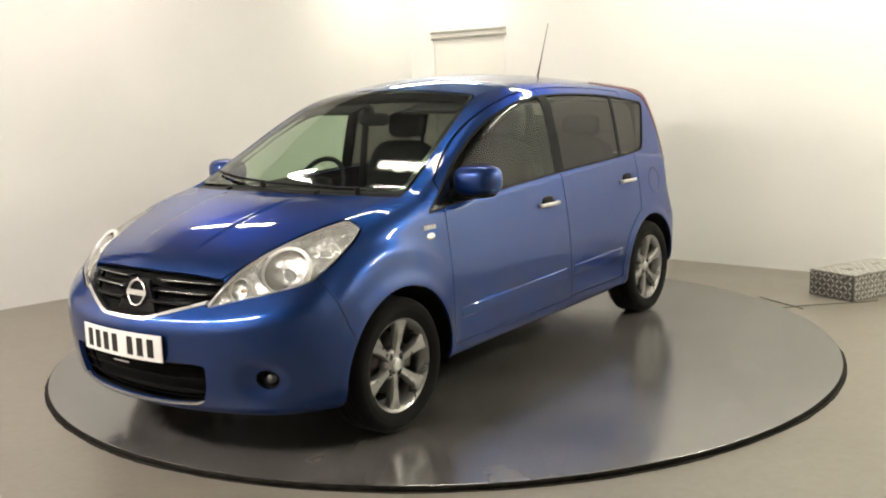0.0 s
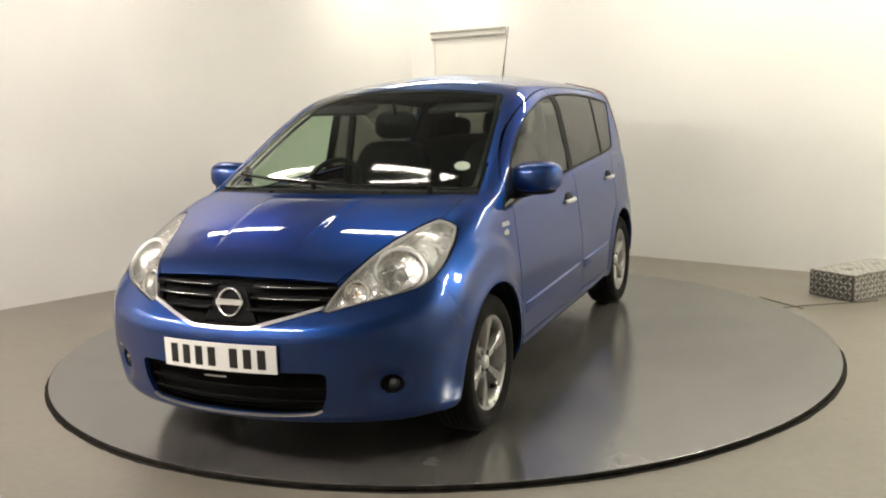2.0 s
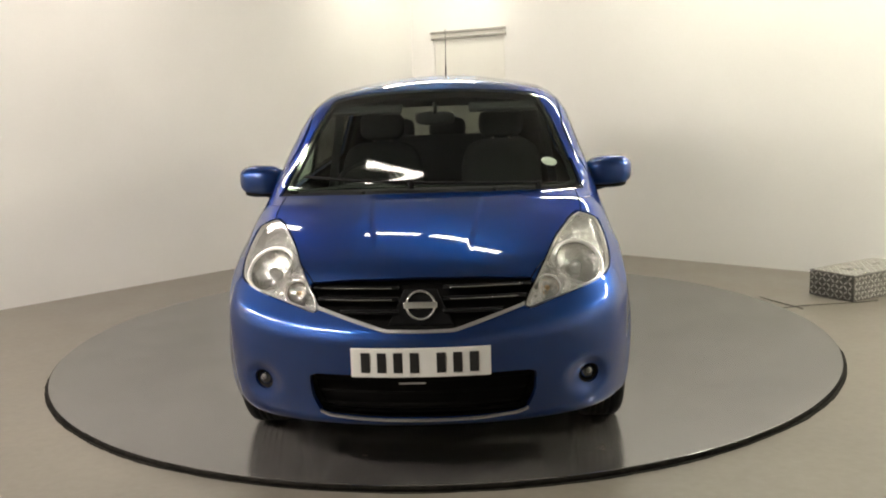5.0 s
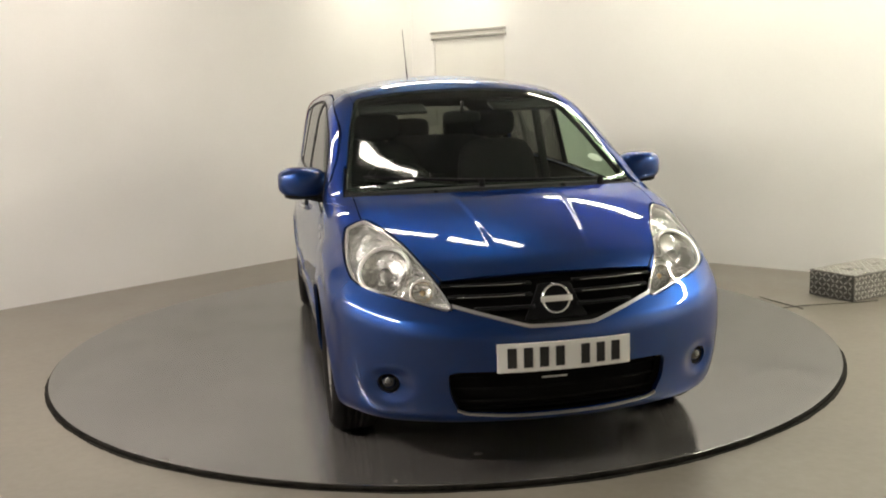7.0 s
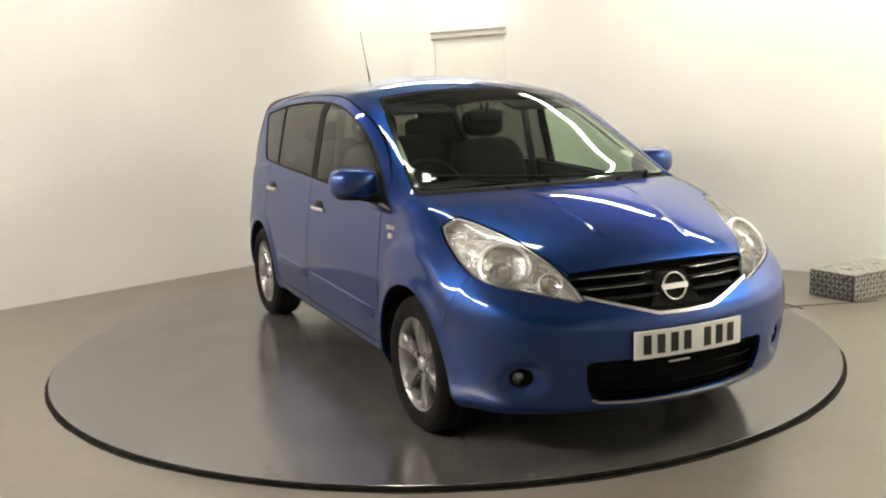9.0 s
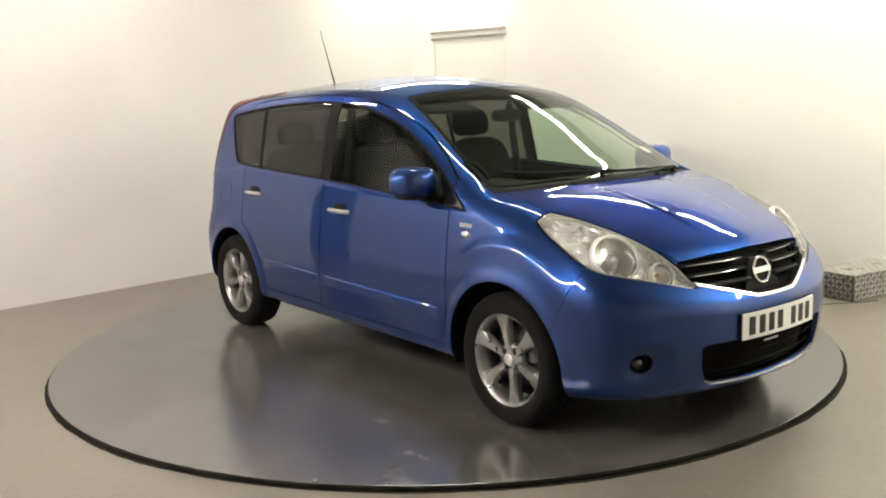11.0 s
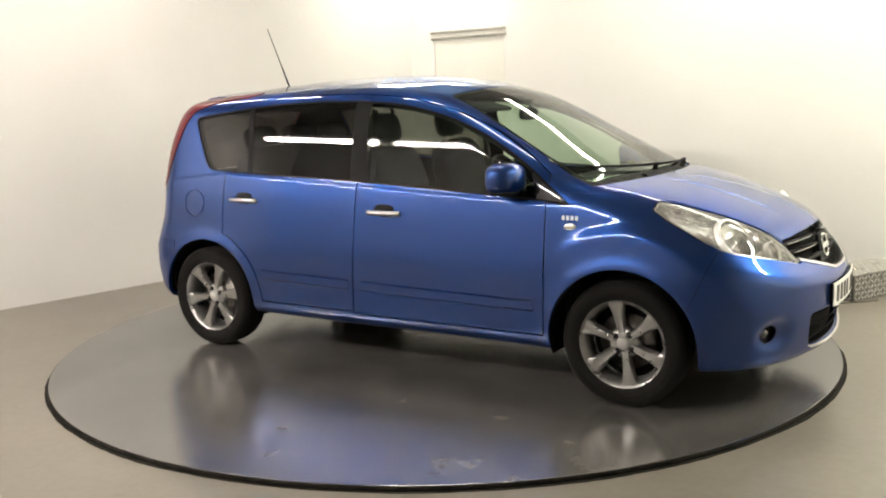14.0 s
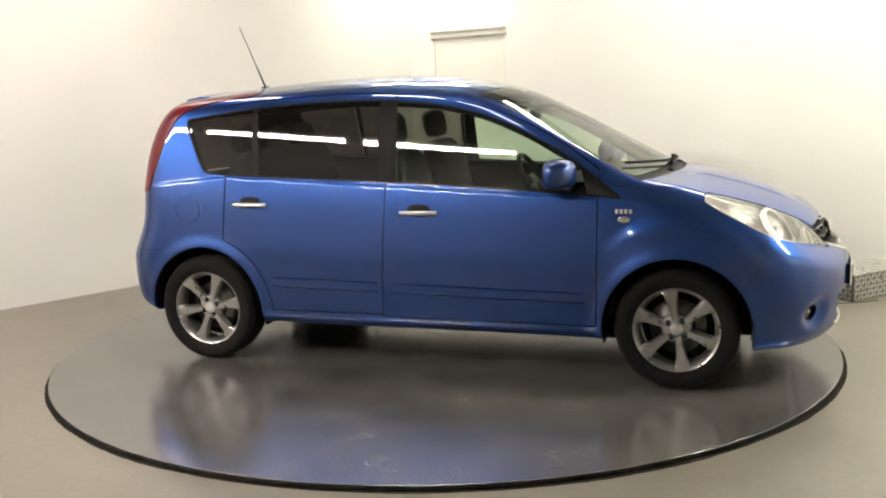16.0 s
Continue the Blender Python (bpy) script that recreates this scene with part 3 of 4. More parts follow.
def body_panels(car):
    rest = skin()
    dlo = outline(DLO, [0, 2], 2, 0.2, on_side)

    def strip(a, b):
        """Between two slanted lines x = base + slope * (z - 1)."""
        return lambda p: np.maximum(a[0] + a[1] * (p[:, 2] - 1) - p[:, 0], p[:, 0] - b[0] - b[1] * (p[:, 2] - 1))

    # wheel openings and the open floor
    for wx in (-WHEEL_X + 0.01, WHEEL_X):
        rest = clip(rest, lambda p: np.maximum(np.hypot(p[:, 0] - wx, p[:, 2] - WHEEL_Z) - ARCH_R, 0.5 - p[:, 1]) * -1)
        rest = clip(rest, lambda p: -np.maximum(np.maximum(np.abs(p[:, 0] - wx) - ARCH_R, p[:, 2] - WHEEL_Z), 0.5 - p[:, 1]))
    rest = clip(rest, lambda p: 0.236 - p[:, 2] + np.where(np.abs(p[:, 0]) > 1.6, -0.032, 0.0))
    full = rest

    # windscreen and its black cowl
    screen_edge = curve((0.2, 0.535), (0.32, 0.548), (0.7, 0.615), (1.17, 0.685), (1.4, 0.71))

    def run(p):
        return p[:, 0] + bow(p[:, 0]) * p[:, 1] ** 2

    def screen(p):
        s = run(p)
        e = np.abs(p[:, 1]) - screen_edge(s)
        return smax(smax(e, 0.31 - s, 0.05), s - 1.212, 0.05)

    def cowl(p):
        s = run(p)
        return np.maximum(np.maximum(np.abs(p[:, 1]) - screen_edge(s) - 0.012, 1.0 - s), s - 1.278 + 0.03 * p[:, 1] ** 2)

    glass, rest = split(rest, screen, 0.003)
    centre_panel("windscreen", glass, GLASS, car, "clear faintly green windscreen glass", 0.004)
    band = clip(glass, lambda p: -screen(p) - 0.022)
    centre_panel("windscreen_border", band, GLOSS_BLACK, car, "black border of the windscreen", 0, -0.004)
    piece, rest = split(rest, cowl, 0.003)
    centre_panel("cowl", piece, BLACK, car, "black plastic cowl under the windscreen", 0.02, -0.012)

    # side glass
    side_glass, rest = split(rest, dlo, 0.0)
    quarter = clip(side_glass, lambda p: p[:, 0] - (-0.985 - 0.06 * (p[:, 2] - 1.2)), -0.004)
    rear_win = clip(side_glass, strip((-0.94, -0.06), (-0.235, -0.02)), -0.001)
    front_win = clip(side_glass, strip((-0.135, -0.03), (0.86, -0.30)), -0.001)
    rear_bar = clip(clip(side_glass, lambda p: -(p[:, 0] - (-0.985 - 0.06 * (p[:, 2] - 1.2)))), lambda p: p[:, 0] - (-0.94 - 0.06 * (p[:, 2] - 1)))
    side_panel("window_divider", rear_bar, BLACK, car, "black window divider", 0.006, -0.001)
    side_panel("door_pillar", clip(side_glass, strip((-0.235, -0.02), (-0.135, -0.03))), BLACK, car, "black pillar between the doors", 0.006, -0.001)
    side_panel("mirror_corner", clip(side_glass, lambda p: 0.86 - 0.30 * (p[:, 2] - 1) - p[:, 0]), GLOSS_BLACK, car, "black corner piece behind the mirror", 0.006, -0.001)
    rim = clip(side_glass, lambda p: -dlo(p) - 0.010)
    side_panel("window_seal", rim, BLACK, car, "black rubber window seal", 0, 0.0015)
    side_panel("quarter_window", quarter, PRIVACY, car, "dark privacy glass", 0.004, -0.004)

    # lamps and openings of the front
    lamp = outline([(0.712, 0.958), (0.752, 0.88), (0.762, 0.80), (0.745, 0.745), (0.66, 0.715), (0.52, 0.683), (0.385, 0.648), (0.42, 0.72), (0.472, 0.80), (0.528, 0.875), (0.61, 0.935), (0.67, 0.957)],
                   [1, 2], 2, 0.2, lambda p: 1.42 - p[:, 0])
    lens, rest = split(rest, lamp, 0.003)
    lamps = side_panel("headlight", lens, LENS, car, "clear headlight lens over a bright reflector", 0.004)
    side_panel("lens_rim", clip(lens, lambda p: -lamp(p) - 0.007), SATIN, lamps, "bright rim along the lens edge", 0.012, -0.006)
    back = lens
    for y, z, r, deep, name in LAMP_BOWLS:
        c, axis = bowl_axis(y, z, deep, 1)
        c, axis = np.array(c), np.array(axis)
        back = clip(back, lambda p: r * 1.10 - np.linalg.norm(np.cross(p - c, axis), axis=1))
    side_panel("reflector", sheet(back, 0.038, False), REFLECTOR, lamps, "bright silver lamp reflector", -0.034, 0.0, False)
    build_lamp_bowls(lamps)
    grille = outline([(0.0, 0.778), (0.25, 0.772), (0.43, 0.758), (0.44, 0.72), (0.395, 0.676), (0.15, 0.611), (0.125, 0.605), (0.0, 0.603), (-0.3, 0.603), (-0.3, 0.778)], [1, 2], 1, 0.06, lambda p: 1.5 - p[:, 0])
    piece, rest = split(rest, grille, 0.0)
    centre_panel("grille_backing", sheet(piece, 0.05, False), UNDER, car, "black grille recess", 0)
    chrome = clip(rest, lambda p: np.maximum(np.maximum(grille(p) - 0.011, p[:, 2] - 0.70 + 0.05 * (np.abs(p[:, 1]) < 0.3)), 0.565 - p[:, 2]))
    rest = clip(rest, lambda p: -np.maximum(np.maximum(grille(p) - 0.011, p[:, 2] - 0.70 + 0.05 * (np.abs(p[:, 1]) < 0.3)), 0.565 - p[:, 2]))
    centre_panel("grille_trim", chrome, SATIN, car, "chrome trim strip under the grille", 0.05, 0.004)
    intake = outline([(0, 0.436), (0.39, 0.436), (0.432, 0.428), (0.425, 0.34), (0.39, 0.268), (0.2, 0.252), (0, 0.25), (-0.3, 0.25), (-0.3, 0.432)], [1, 2], 1, 0.15, lambda p: 1.5 - p[:, 0])
    piece, rest = split(rest, intake, 0.0)
    centre_panel("intake_backing", sheet(piece, 0.06, False), UNDER, car, "black lower air intake", 0)
    under = lambda p: np.maximum(np.maximum(intake(p) - 0.006, p[:, 2] - 0.283), 1.5 - p[:, 0])
    lip = clip(rest, under)
    rest = clip(rest, lambda p: -under(p))
    centre_panel("intake_trim", lip, SATIN, car, "silver strip under the lower intake", 0.010, 0.003)
    fog = lambda p: np.maximum(np.hypot(p[:, 1] - 0.640, p[:, 2] - 0.372) - 0.041, 1.5 - p[:, 0])
    piece, rest = split(rest, fog, 0.0)
    build_fog_lamps(car, piece)

    # bonnet
    hood_edge = curve((1.0, 0.665), (1.3, 0.668), (1.47, 0.655), (1.62, 0.60), (1.78, 0.52), (1.92, 0.42), (2.02, 0.36))

    def hood(p):
        return np.maximum(np.maximum(np.abs(p[:, 1]) - hood_edge(p[:, 0]), 0.74 - p[:, 2]), 0.95 - p[:, 0])

    piece, rest = split(rest, hood, 0.0025)
    centre_panel("bonnet", piece, PAINT, car, depth=0.02)

    # front bumper
    piece, rest = split(rest, lambda p: np.maximum(1.615 + 0.42 * (p[:, 2] - 0.5) - p[:, 0], p[:, 2] - 0.80), 0.0012)
    centre_panel("front_bumper", piece, PAINT, car, depth=0.02)

    # tail lamps, tailgate, rear bumper
    tail = outline([(-1.0, 1.482), (-1.30, 1.447), (-1.445, 1.40), (-1.52, 1.32), (-1.58, 1.18), (-1.645, 1.03), (-1.67, 0.95), (-1.95, 0.95), (-1.95, 1.56), (-1.15, 1.56)], [0, 2], 1, 0.15, lambda p: 0.52 - p[:, 1])
    piece, rest = split(rest, tail, 0.002)
    side_panel("tail_light", piece, RED, car, "tall red tail light along the rear pillar", 0.03, 0.004)
    gate = lambda p: np.maximum(np.maximum(p[:, 1] - 0.60, p[:, 0] + 1.60), 0.66 - p[:, 2])
    window = lambda p: smax(smax(p[:, 1] - 0.53, 1.0 - p[:, 2], 0.08), smax(p[:, 2] - 1.40, p[:, 0] + 1.5, 0.05), 0.08)
    piece, rest = split(rest, window, 0.003)
    centre_panel("rear_window", piece, PRIVACY, car, "dark rear window glass", 0.004)
    piece, rest = split(rest, gate, 0.0025)
    centre_panel("tailgate", piece, PAINT, car)
    piece, rest = split(rest, lambda p: np.maximum(p[:, 0] + 1.56, p[:, 2] - 0.63), 0.0015)
    centre_panel("rear_bumper", piece, PAINT, car, depth=0.02)

    # doors
    wide = outline(DLO, [0, 2], 2, 0.2)
    frame_top = lambda p: np.minimum(wide(p) - 0.034, p[:, 2] - 1.03)
    arch = lambda p: 0.42 - np.hypot(p[:, 0] + WHEEL_X - 0.01, p[:, 2] - WHEEL_Z)
    rear = lambda p: np.maximum.reduce([strip((-1.145, 0.03), (-0.185, 0.04))(p), frame_top(p), 0.315 - p[:, 2], arch(p), on_side(p, 0.5)])
    front = lambda p: np.maximum.reduce([strip((-0.185, 0.04), (0.925, 0.01))(p), frame_top(p), 0.305 - p[:, 2], on_side(p, 0.5)])
    piece, rest = split(rest, front, 0.0028)
    front_doors = side_panel("front_door", piece, PAINT, car, depth=0.02)
    piece, rest = split(rest, rear, 0.0028)
    rear_doors = side_panel("rear_door", piece, PAINT, car, depth=0.02)
    side_panel("door_window", front_win, GLASS, front_doors, "faintly green door glass", 0.004, -0.004)
    side_panel("door_window", rear_win, PRIVACY, rear_doors, "dark privacy door glass", 0.004, -0.004)

    # fuel flap, wings, sills, quarters, roof
    piece, rest = split(rest, lambda p: np.maximum(np.hypot(p[:, 0] + 1.385, p[:, 2] - 0.865) - 0.078, p[:, 1] * 0 + on_side(p, 0.5)), 0.0015)
    side_panel("fuel_flap", piece, PAINT, car, depth=0.006)
    piece, rest = split(rest, lambda p: np.maximum(0.90 - p[:, 0], p[:, 2] - 0.985), 0.0005)
    side_panel("front_wing", piece, PAINT, car)
    piece, rest = split(rest, lambda p: np.maximum(np.maximum(p[:, 2] - 0.33, np.abs(p[:, 0]) - 1.1), on_side(p, 0.5)), 0.0005)
    side_panel("sill", piece, PAINT, car)
    roof = lambda p: np.maximum(np.maximum(np.abs(p[:, 1]) - 0.565, 1.40 - p[:, 2]), p[:, 0] - 0.6)
    piece, rest = split(rest, roof, 0.001)
    centre_panel("roof", piece, PAINT, car)
    side_panel("quarter_panel", rest, PAINT, car, depth=0.012)

    # added dark backing that closes the joints, then the cabin lining, both open at the glass
    inner = clip(clip(full, lambda p: -dlo(p)), lambda p: -screen(p))
    inner = clip(inner, lambda p: -window(p))
    inner = clip(inner, lambda p: -np.minimum(grille(p), lamp(p)))
    inner = clip(inner, lambda p: -np.minimum(intake(p), fog(p)))
    v, n, f = inner
    two = [((v - n * 0.024, n, f), False), ((v - n * 0.024, n, f), True)]
    link("joint_backing", panel_mesh(two, 0), UNDER, car, "dark backing added to close the panel joints", shade=False)
    two = [((v - n * 0.05, -n, f[:, ::-1]), False), ((v - n * 0.05, -n, f[:, ::-1]), True)]
    link("cabin_lining", panel_mesh(two, 0), TRIM, car, "dark grey cabin lining", shade=False)
    return front_doors, rear_doors


def surface_front(y, z):
    """The x of the front skin at y, z."""
    lo, hi = 1.2, 2.4
    for _ in range(40):
        m = (lo + hi) / 2
        lo, hi = (m, hi) if body(np.array([m, y, z])) < 0 else (lo, m)
    return lo


def surface_side(x, z):
    """The y of the left skin at x, z."""
    lo, hi = 0.2, 1.2
    for _ in range(40):
        m = (lo + hi) / 2
        lo, hi = (m, hi) if body(np.array([x, m, z])) < 0 else (lo, m)
    return lo


def surface_top(x, y):
    lo, hi = 0.5, 1.9
    for _ in range(40):
        m = (lo + hi) / 2
        lo, hi = (m, hi) if body(np.array([x, y, m])) < 0 else (lo, m)
    return lo


def facing(place, normal):
    """A pose whose z axis is the normal, its y axis upright."""
    z = Vector(normal).normalized()
    x = Vector((0, 0, 1)).cross(z).normalized()
    y = z.cross(x)
    m = Matrix((x, y, z)).transposed().to_4x4()
    return Matrix.Translation(place) @ m


LAMP_BOWLS = ((0.628, 0.806, 0.094, 0.036, "main_bowl"), (0.50, 0.728, 0.043, 0.030, "indicator_bowl"))


def bowl_axis(y, z, deep, side):
    """The middle of a lamp bowl's rim behind the lens, and the way it faces."""
    x = surface_front(y, z)
    n = outward(np.array([[x, y, z]]))[0]
    n = Vector((n[0], side * n[1], n[2]))
    return Vector((x, side * y, z)) - n * deep, (n * 0.8 + Vector((0.35, 0, 0))).normalized()


def build_lamp_bowls(lamps):
    """Round bowls with bulbs behind the lenses."""
    for side, lens in zip((1, -1), lamps):
        for y, z, r, deep, name in LAMP_BOWLS:
            turn = facing(*bowl_axis(y, z, deep, side)) @ pose(0, 0, 0, 90)
            prof = [(0.001, -0.42 * r)] + [(r * math.sin(a), -0.42 * r * math.cos(a)) for a in (0.3, 0.6, 0.9, 1.2, 1.45, 1.57)] + [(r * 1.0, 0.012), (r * 1.08, 0.016), (r * 1.14, 0.008), (r * 1.14, -0.02)]
            part(name, lathe(prof[:8], 32, turn), BOWL, lens, "round polished lamp bowl")
            ring = [(r * 0.98, 0.006), (r * 1.02, 0.013), (r * 1.10, 0.014), (r * 1.17, 0.006), (r * 1.17, -0.012)]
            part("bowl_ring", lathe(ring, 32, turn), BRIGHT, lens, "bright ring round the lamp bowl")
            part("bulb", lathe([(0.0005, 0.0), (r * 0.2, -0.01), (r * 0.22, -0.3 * r), (r * 0.3, -0.55 * r)], 16, turn), AMBER if name[0] == "i" else SATIN, lens)


def build_fog_lamps(car, piece):
    # dark sheet put in for the shade inside the blue pocket
    side_panel("fog_pocket_shade", sheet(piece, 0.03, False), UNDER, car, "dark backing for the shade in the fog lamp pocket", 0)
    for s in (1, -1):
        x = surface_front(0.640, 0.372)
        m = Matrix.Translation((x - 0.012, s * 0.640, 0.372)) @ pose(0, 0, 0, 0, 0, s * 22) @ pose(0, 0, 0, 0, 0, -90)
        fog = part("fog_lamp", lathe([(0.0005, 0.006), (0.014, 0.004), (0.025, -0.003), (0.031, -0.010), (0.031, -0.03)], 28, m), SMOKED, car, "small round fog lamp set in a blue pocket")
        part("bulb_shield", lathe([(0.0005, 0.0095), (0.008, 0.009), (0.011, 0.004)], 16, m @ Matrix.Translation((0, 0, 0.006))), DULL_TRIM, fog, "dull silver bulb shield")
        # added black ring, the pocket's shade round the lamp as colour
        part("pocket_shade_ring", lathe([(0.031, -0.014), (0.035, -0.006), (0.040, -0.006), (0.0415, -0.02)], 28, m), BLACK, fog)


def build_grille(car):
    """Slats, round emblem and number plate."""
    for z, half in ((0.738, 0.42), (0.698, 0.40), (0.656, 0.31)):
        for s in (-1, 1):
            bm = bmesh.new()
            rows = []
            for k in range(15):
                y = s * (0.085 + (half - 0.085) * k / 14)
                x = surface_front(abs(y), z)
                c = Vector((x - 0.012, y, z - 0.012 * abs(y)))
                rows.append([bm.verts.new(c + Vector(d)) for d in ((0, 0, -0.003), (0.004, 0, 0.004), (-0.004, 0, 0.010), (-0.03, 0, 0.007), (-0.03, 0, -0.003))])
            for p, q in zip(rows, rows[1:]):
                for j in range(5):
                    bm.faces.new((p[j], p[(j + 1) % 5], q[(j + 1) % 5], q[j]))
            bm.faces.new(rows[0])
            bm.faces.new(rows[-1][::-1])
            bmesh.ops.recalc_face_normals(bm, faces=bm.faces)
            part("grille_slat", bm, BLACK, car, "black plastic grille slat")
            if z > 0.66:
                pts = []
                for k in range(9):
                    y = s * (0.11 + (half - 0.14) * k / 8)
                    pts.append((surface_front(abs(y), z) - 0.008, y, z + 0.004 - 0.012 * abs(y)))
                part("slat_edge", tube(pts, 0.0017, 6), CHROME, car, "thin chrome slat edge")
    # shield behind the emblem
    x = surface_front(0, 0.685)
    shield = [(-0.062, 0.055), (0.062, 0.055), (0.085, 0.0), (0.125, -0.08), (-0.125, -0.08), (-0.085, 0.0)]
    part("emblem_shield", prism(shield, 0.02, facing((x - 0.030, 0, 0.682), (1, 0, 0.22)), 0.004), BLACK, car, "black shield behind the emblem", shade=False)
    m = facing((x - 0.004, 0, 0.682), (1, 0, 0.22))
    ring = lathe([(0.046, -0.006), (0.050, 0.006), (0.056, 0.007), (0.060, -0.006)], 40, m @ pose(0, 0, 0, 90), closed=True)
    emblem = part("emblem", ring, CHROME, car, "chrome ring emblem with a plain bar")
    part("emblem_bar", boxed((0.128, 0.026, 0.010), m @ pose(0, 0, 0.002), 0.003), CHROME, emblem, shade=False)
    # lower intake bars
    for z in (0.31, 0.36, 0.41):
        pts = [(surface_front(abs(y), z) - 0.03, y, z) for y in np.linspace(-0.41, 0.41, 17)]
        part("intake_bar", tube(pts, 0.004, 6), UNDER, car)
    x = surface_front(0.035, 0.405) - 0.012
    part("intake_badge", boxed((0.004, 0.10, 0.007), Matrix.Translation((x, -0.035, 0.402)), 0.0015), SATIN, car, "small silver strip in the lower intake", shade=False)
    # number plate, bent with the bumper
    x0 = surface_front(0, 0.49)
    m = facing((x0 + 0.014, 0, 0.490), (1, 0, 0.0))

    def bend(bm):
        for k in range(1, 12):
            y = -0.26 + 0.52 * k / 12
            bmesh.ops.bisect_plane(bm, geom=bm.verts[:] + bm.edges[:] + bm.faces[:], plane_co=(0, y, 0), plane_no=(0, 1, 0))
        for v in bm.verts:
            v.co.x -= 0.8 * (x0 - surface_front(abs(v.co.y), 0.49))
        return bm

    plate = part("number_plate", bend(boxed((0.52, 0.111, 0.006), m, 0.002)), PLATE_WHITE, car, "white number plate with plain black bars", shade=False)
    part("plate_holder", bend(boxed((0.50, 0.10, 0.03), m @ pose(0, 0, -0.0185), 0.004)), BLACK, plate, shade=False)
    for k in range(7):
        u = -0.205 + k * 0.061 + (0.038 if k > 3 else 0)
        part("bar", bend(boxed((0.034, 0.076, 0.002), m @ pose(u, 0, 0.0042))), PLATE_BLACK, plate, shade=False)


def build_wheel(car, wx, s, turn):
    """An alloy wheel with six broad spokes, its face towards the side s."""
    m = Matrix.Translation((wx, s * 0.735, WHEEL_Z)) @ pose(0, 0, 0, 0, 0, 0 if s > 0 else 180) @ pose(0, 0, 0, 0, turn)
    wheel = empty("wheel")
    wheel.parent = car
    wheel.matrix_basis = m
    h, r, R = 0.0925, 0.211, 0.299
    prof = [(r - 0.006, -h + 0.012), (r + 0.02, -h - 0.004), (r + 0.05, -h - 0.008), (R - 0.022, -h), (R - 0.006, -h + 0.016), (R, -h + 0.036)]
    for g in (-0.04, -0.014, 0.014, 0.04):
        prof += [(R, g - 0.005), (R - 0.007, g - 0.004), (R - 0.007, g + 0.004), (R, g + 0.005)]
    prof += [(R, h - 0.036), (R - 0.006, h - 0.016), (R - 0.022, h), (R - 0.034, h + 0.0065), (R - 0.038, h + 0.0055), (r + 0.036, h + 0.008), (r + 0.03, h + 0.0065), (r + 0.012, h), (r - 0.006, h - 0.012)]
    part("tyre", lathe(prof, 72), RUBBER, wheel, "black rubber tyre")
    f = 0.072
    rim = part("rim", lathe([(0.208, -0.085), (0.196, -0.07), (0.178, -0.02), (0.178, 0.02), (0.186, f - 0.012), (0.196, f - 0.002), (0.206, f + 0.010), (0.2155, f + 0.012), (0.2165, f + 0.003), (0.207, f - 0.006)], 72), ALLOY, wheel, "grey alloy rim")
    for k in range(6):
        a = 60 * k
        bm = bmesh.new()
        rows = []
        for u, w, d in ((0.028, 0.019, 0.052), (0.06, 0.0175, 0.060), (0.10, 0.0195, 0.066), (0.145, 0.025, 0.070), (0.178, 0.034, 0.073), (0.196, 0.043, 0.074)):
            rows.append([bm.verts.new(p) for p in ((-w - 0.004, d - 0.032, u), (-w, d - 0.006, u), (-w * 0.7, d, u), (-w * 0.12, d - 0.002, u), (w * 0.12, d - 0.002, u), (w * 0.7, d, u), (w, d - 0.006, u), (w + 0.004, d - 0.032, u))])
        for p, q in zip(rows, rows[1:]):
            for j in range(8):
                bm.faces.new((p[j], p[(j + 1) % 8], q[(j + 1) % 8], q[j]))
        bm.faces.new(rows[0])
        bm.faces.new(rows[-1][::-1])
        bmesh.ops.recalc_face_normals(bm, faces=bm.faces)
        bm.transform(pose(0, 0, 0, 0, a))
        sharp_smooth(part("spoke", bm, ALLOY, rim), 40)
    part("hub_cap", lathe([(0.0005, 0.070), (0.02, 0.069), (0.028, 0.066), (0.031, 0.058), (0.034, 0.05)], 28), SATIN, rim)
    part("hub", lathe([(0.031, 0.056), (0.062, 0.053), (0.072, 0.046), (0.075, 0.02)], 36), ALLOY, rim)
    for k in range(4):
        c = Vector((0.049 * math.cos(math.pi * (k / 2 + 0.25)), 0, 0.049 * math.sin(math.pi * (k / 2 + 0.25))))
        part("wheel_nut", lathe([(0.0005, 0.061), (0.007, 0.060), (0.0095, 0.056), (0.0095, 0.05)], 12, Matrix.Translation(c)), GLOSS_BLACK, rim)
        part("nut_well", lathe([(0.0105, 0.0575), (0.0155, 0.0565), (0.0155, 0.048)], 16, Matrix.Translation(c)), GLOSS_BLACK, rim)
    part("brake_disc", lathe([(0.0005, 0.012), (0.075, 0.012), (0.08, 0.002), (0.135, 0.002), (0.137, -0.016), (0.0005, -0.016)], 48), STEEL, wheel, "steel brake disc")
    part("caliper", boxed((0.055, 0.05, 0.11), Matrix.Translation((-0.115, 0.005, 0.03)), 0.012), STEEL, wheel, "steel brake caliper")
    # added dark disc in place of the shade deep behind the spokes
    part("spoke_gap_shade", lathe([(0.0005, -0.03), (0.176, -0.03), (0.176, -0.08)], 40), UNDER, wheel)
    return wheel


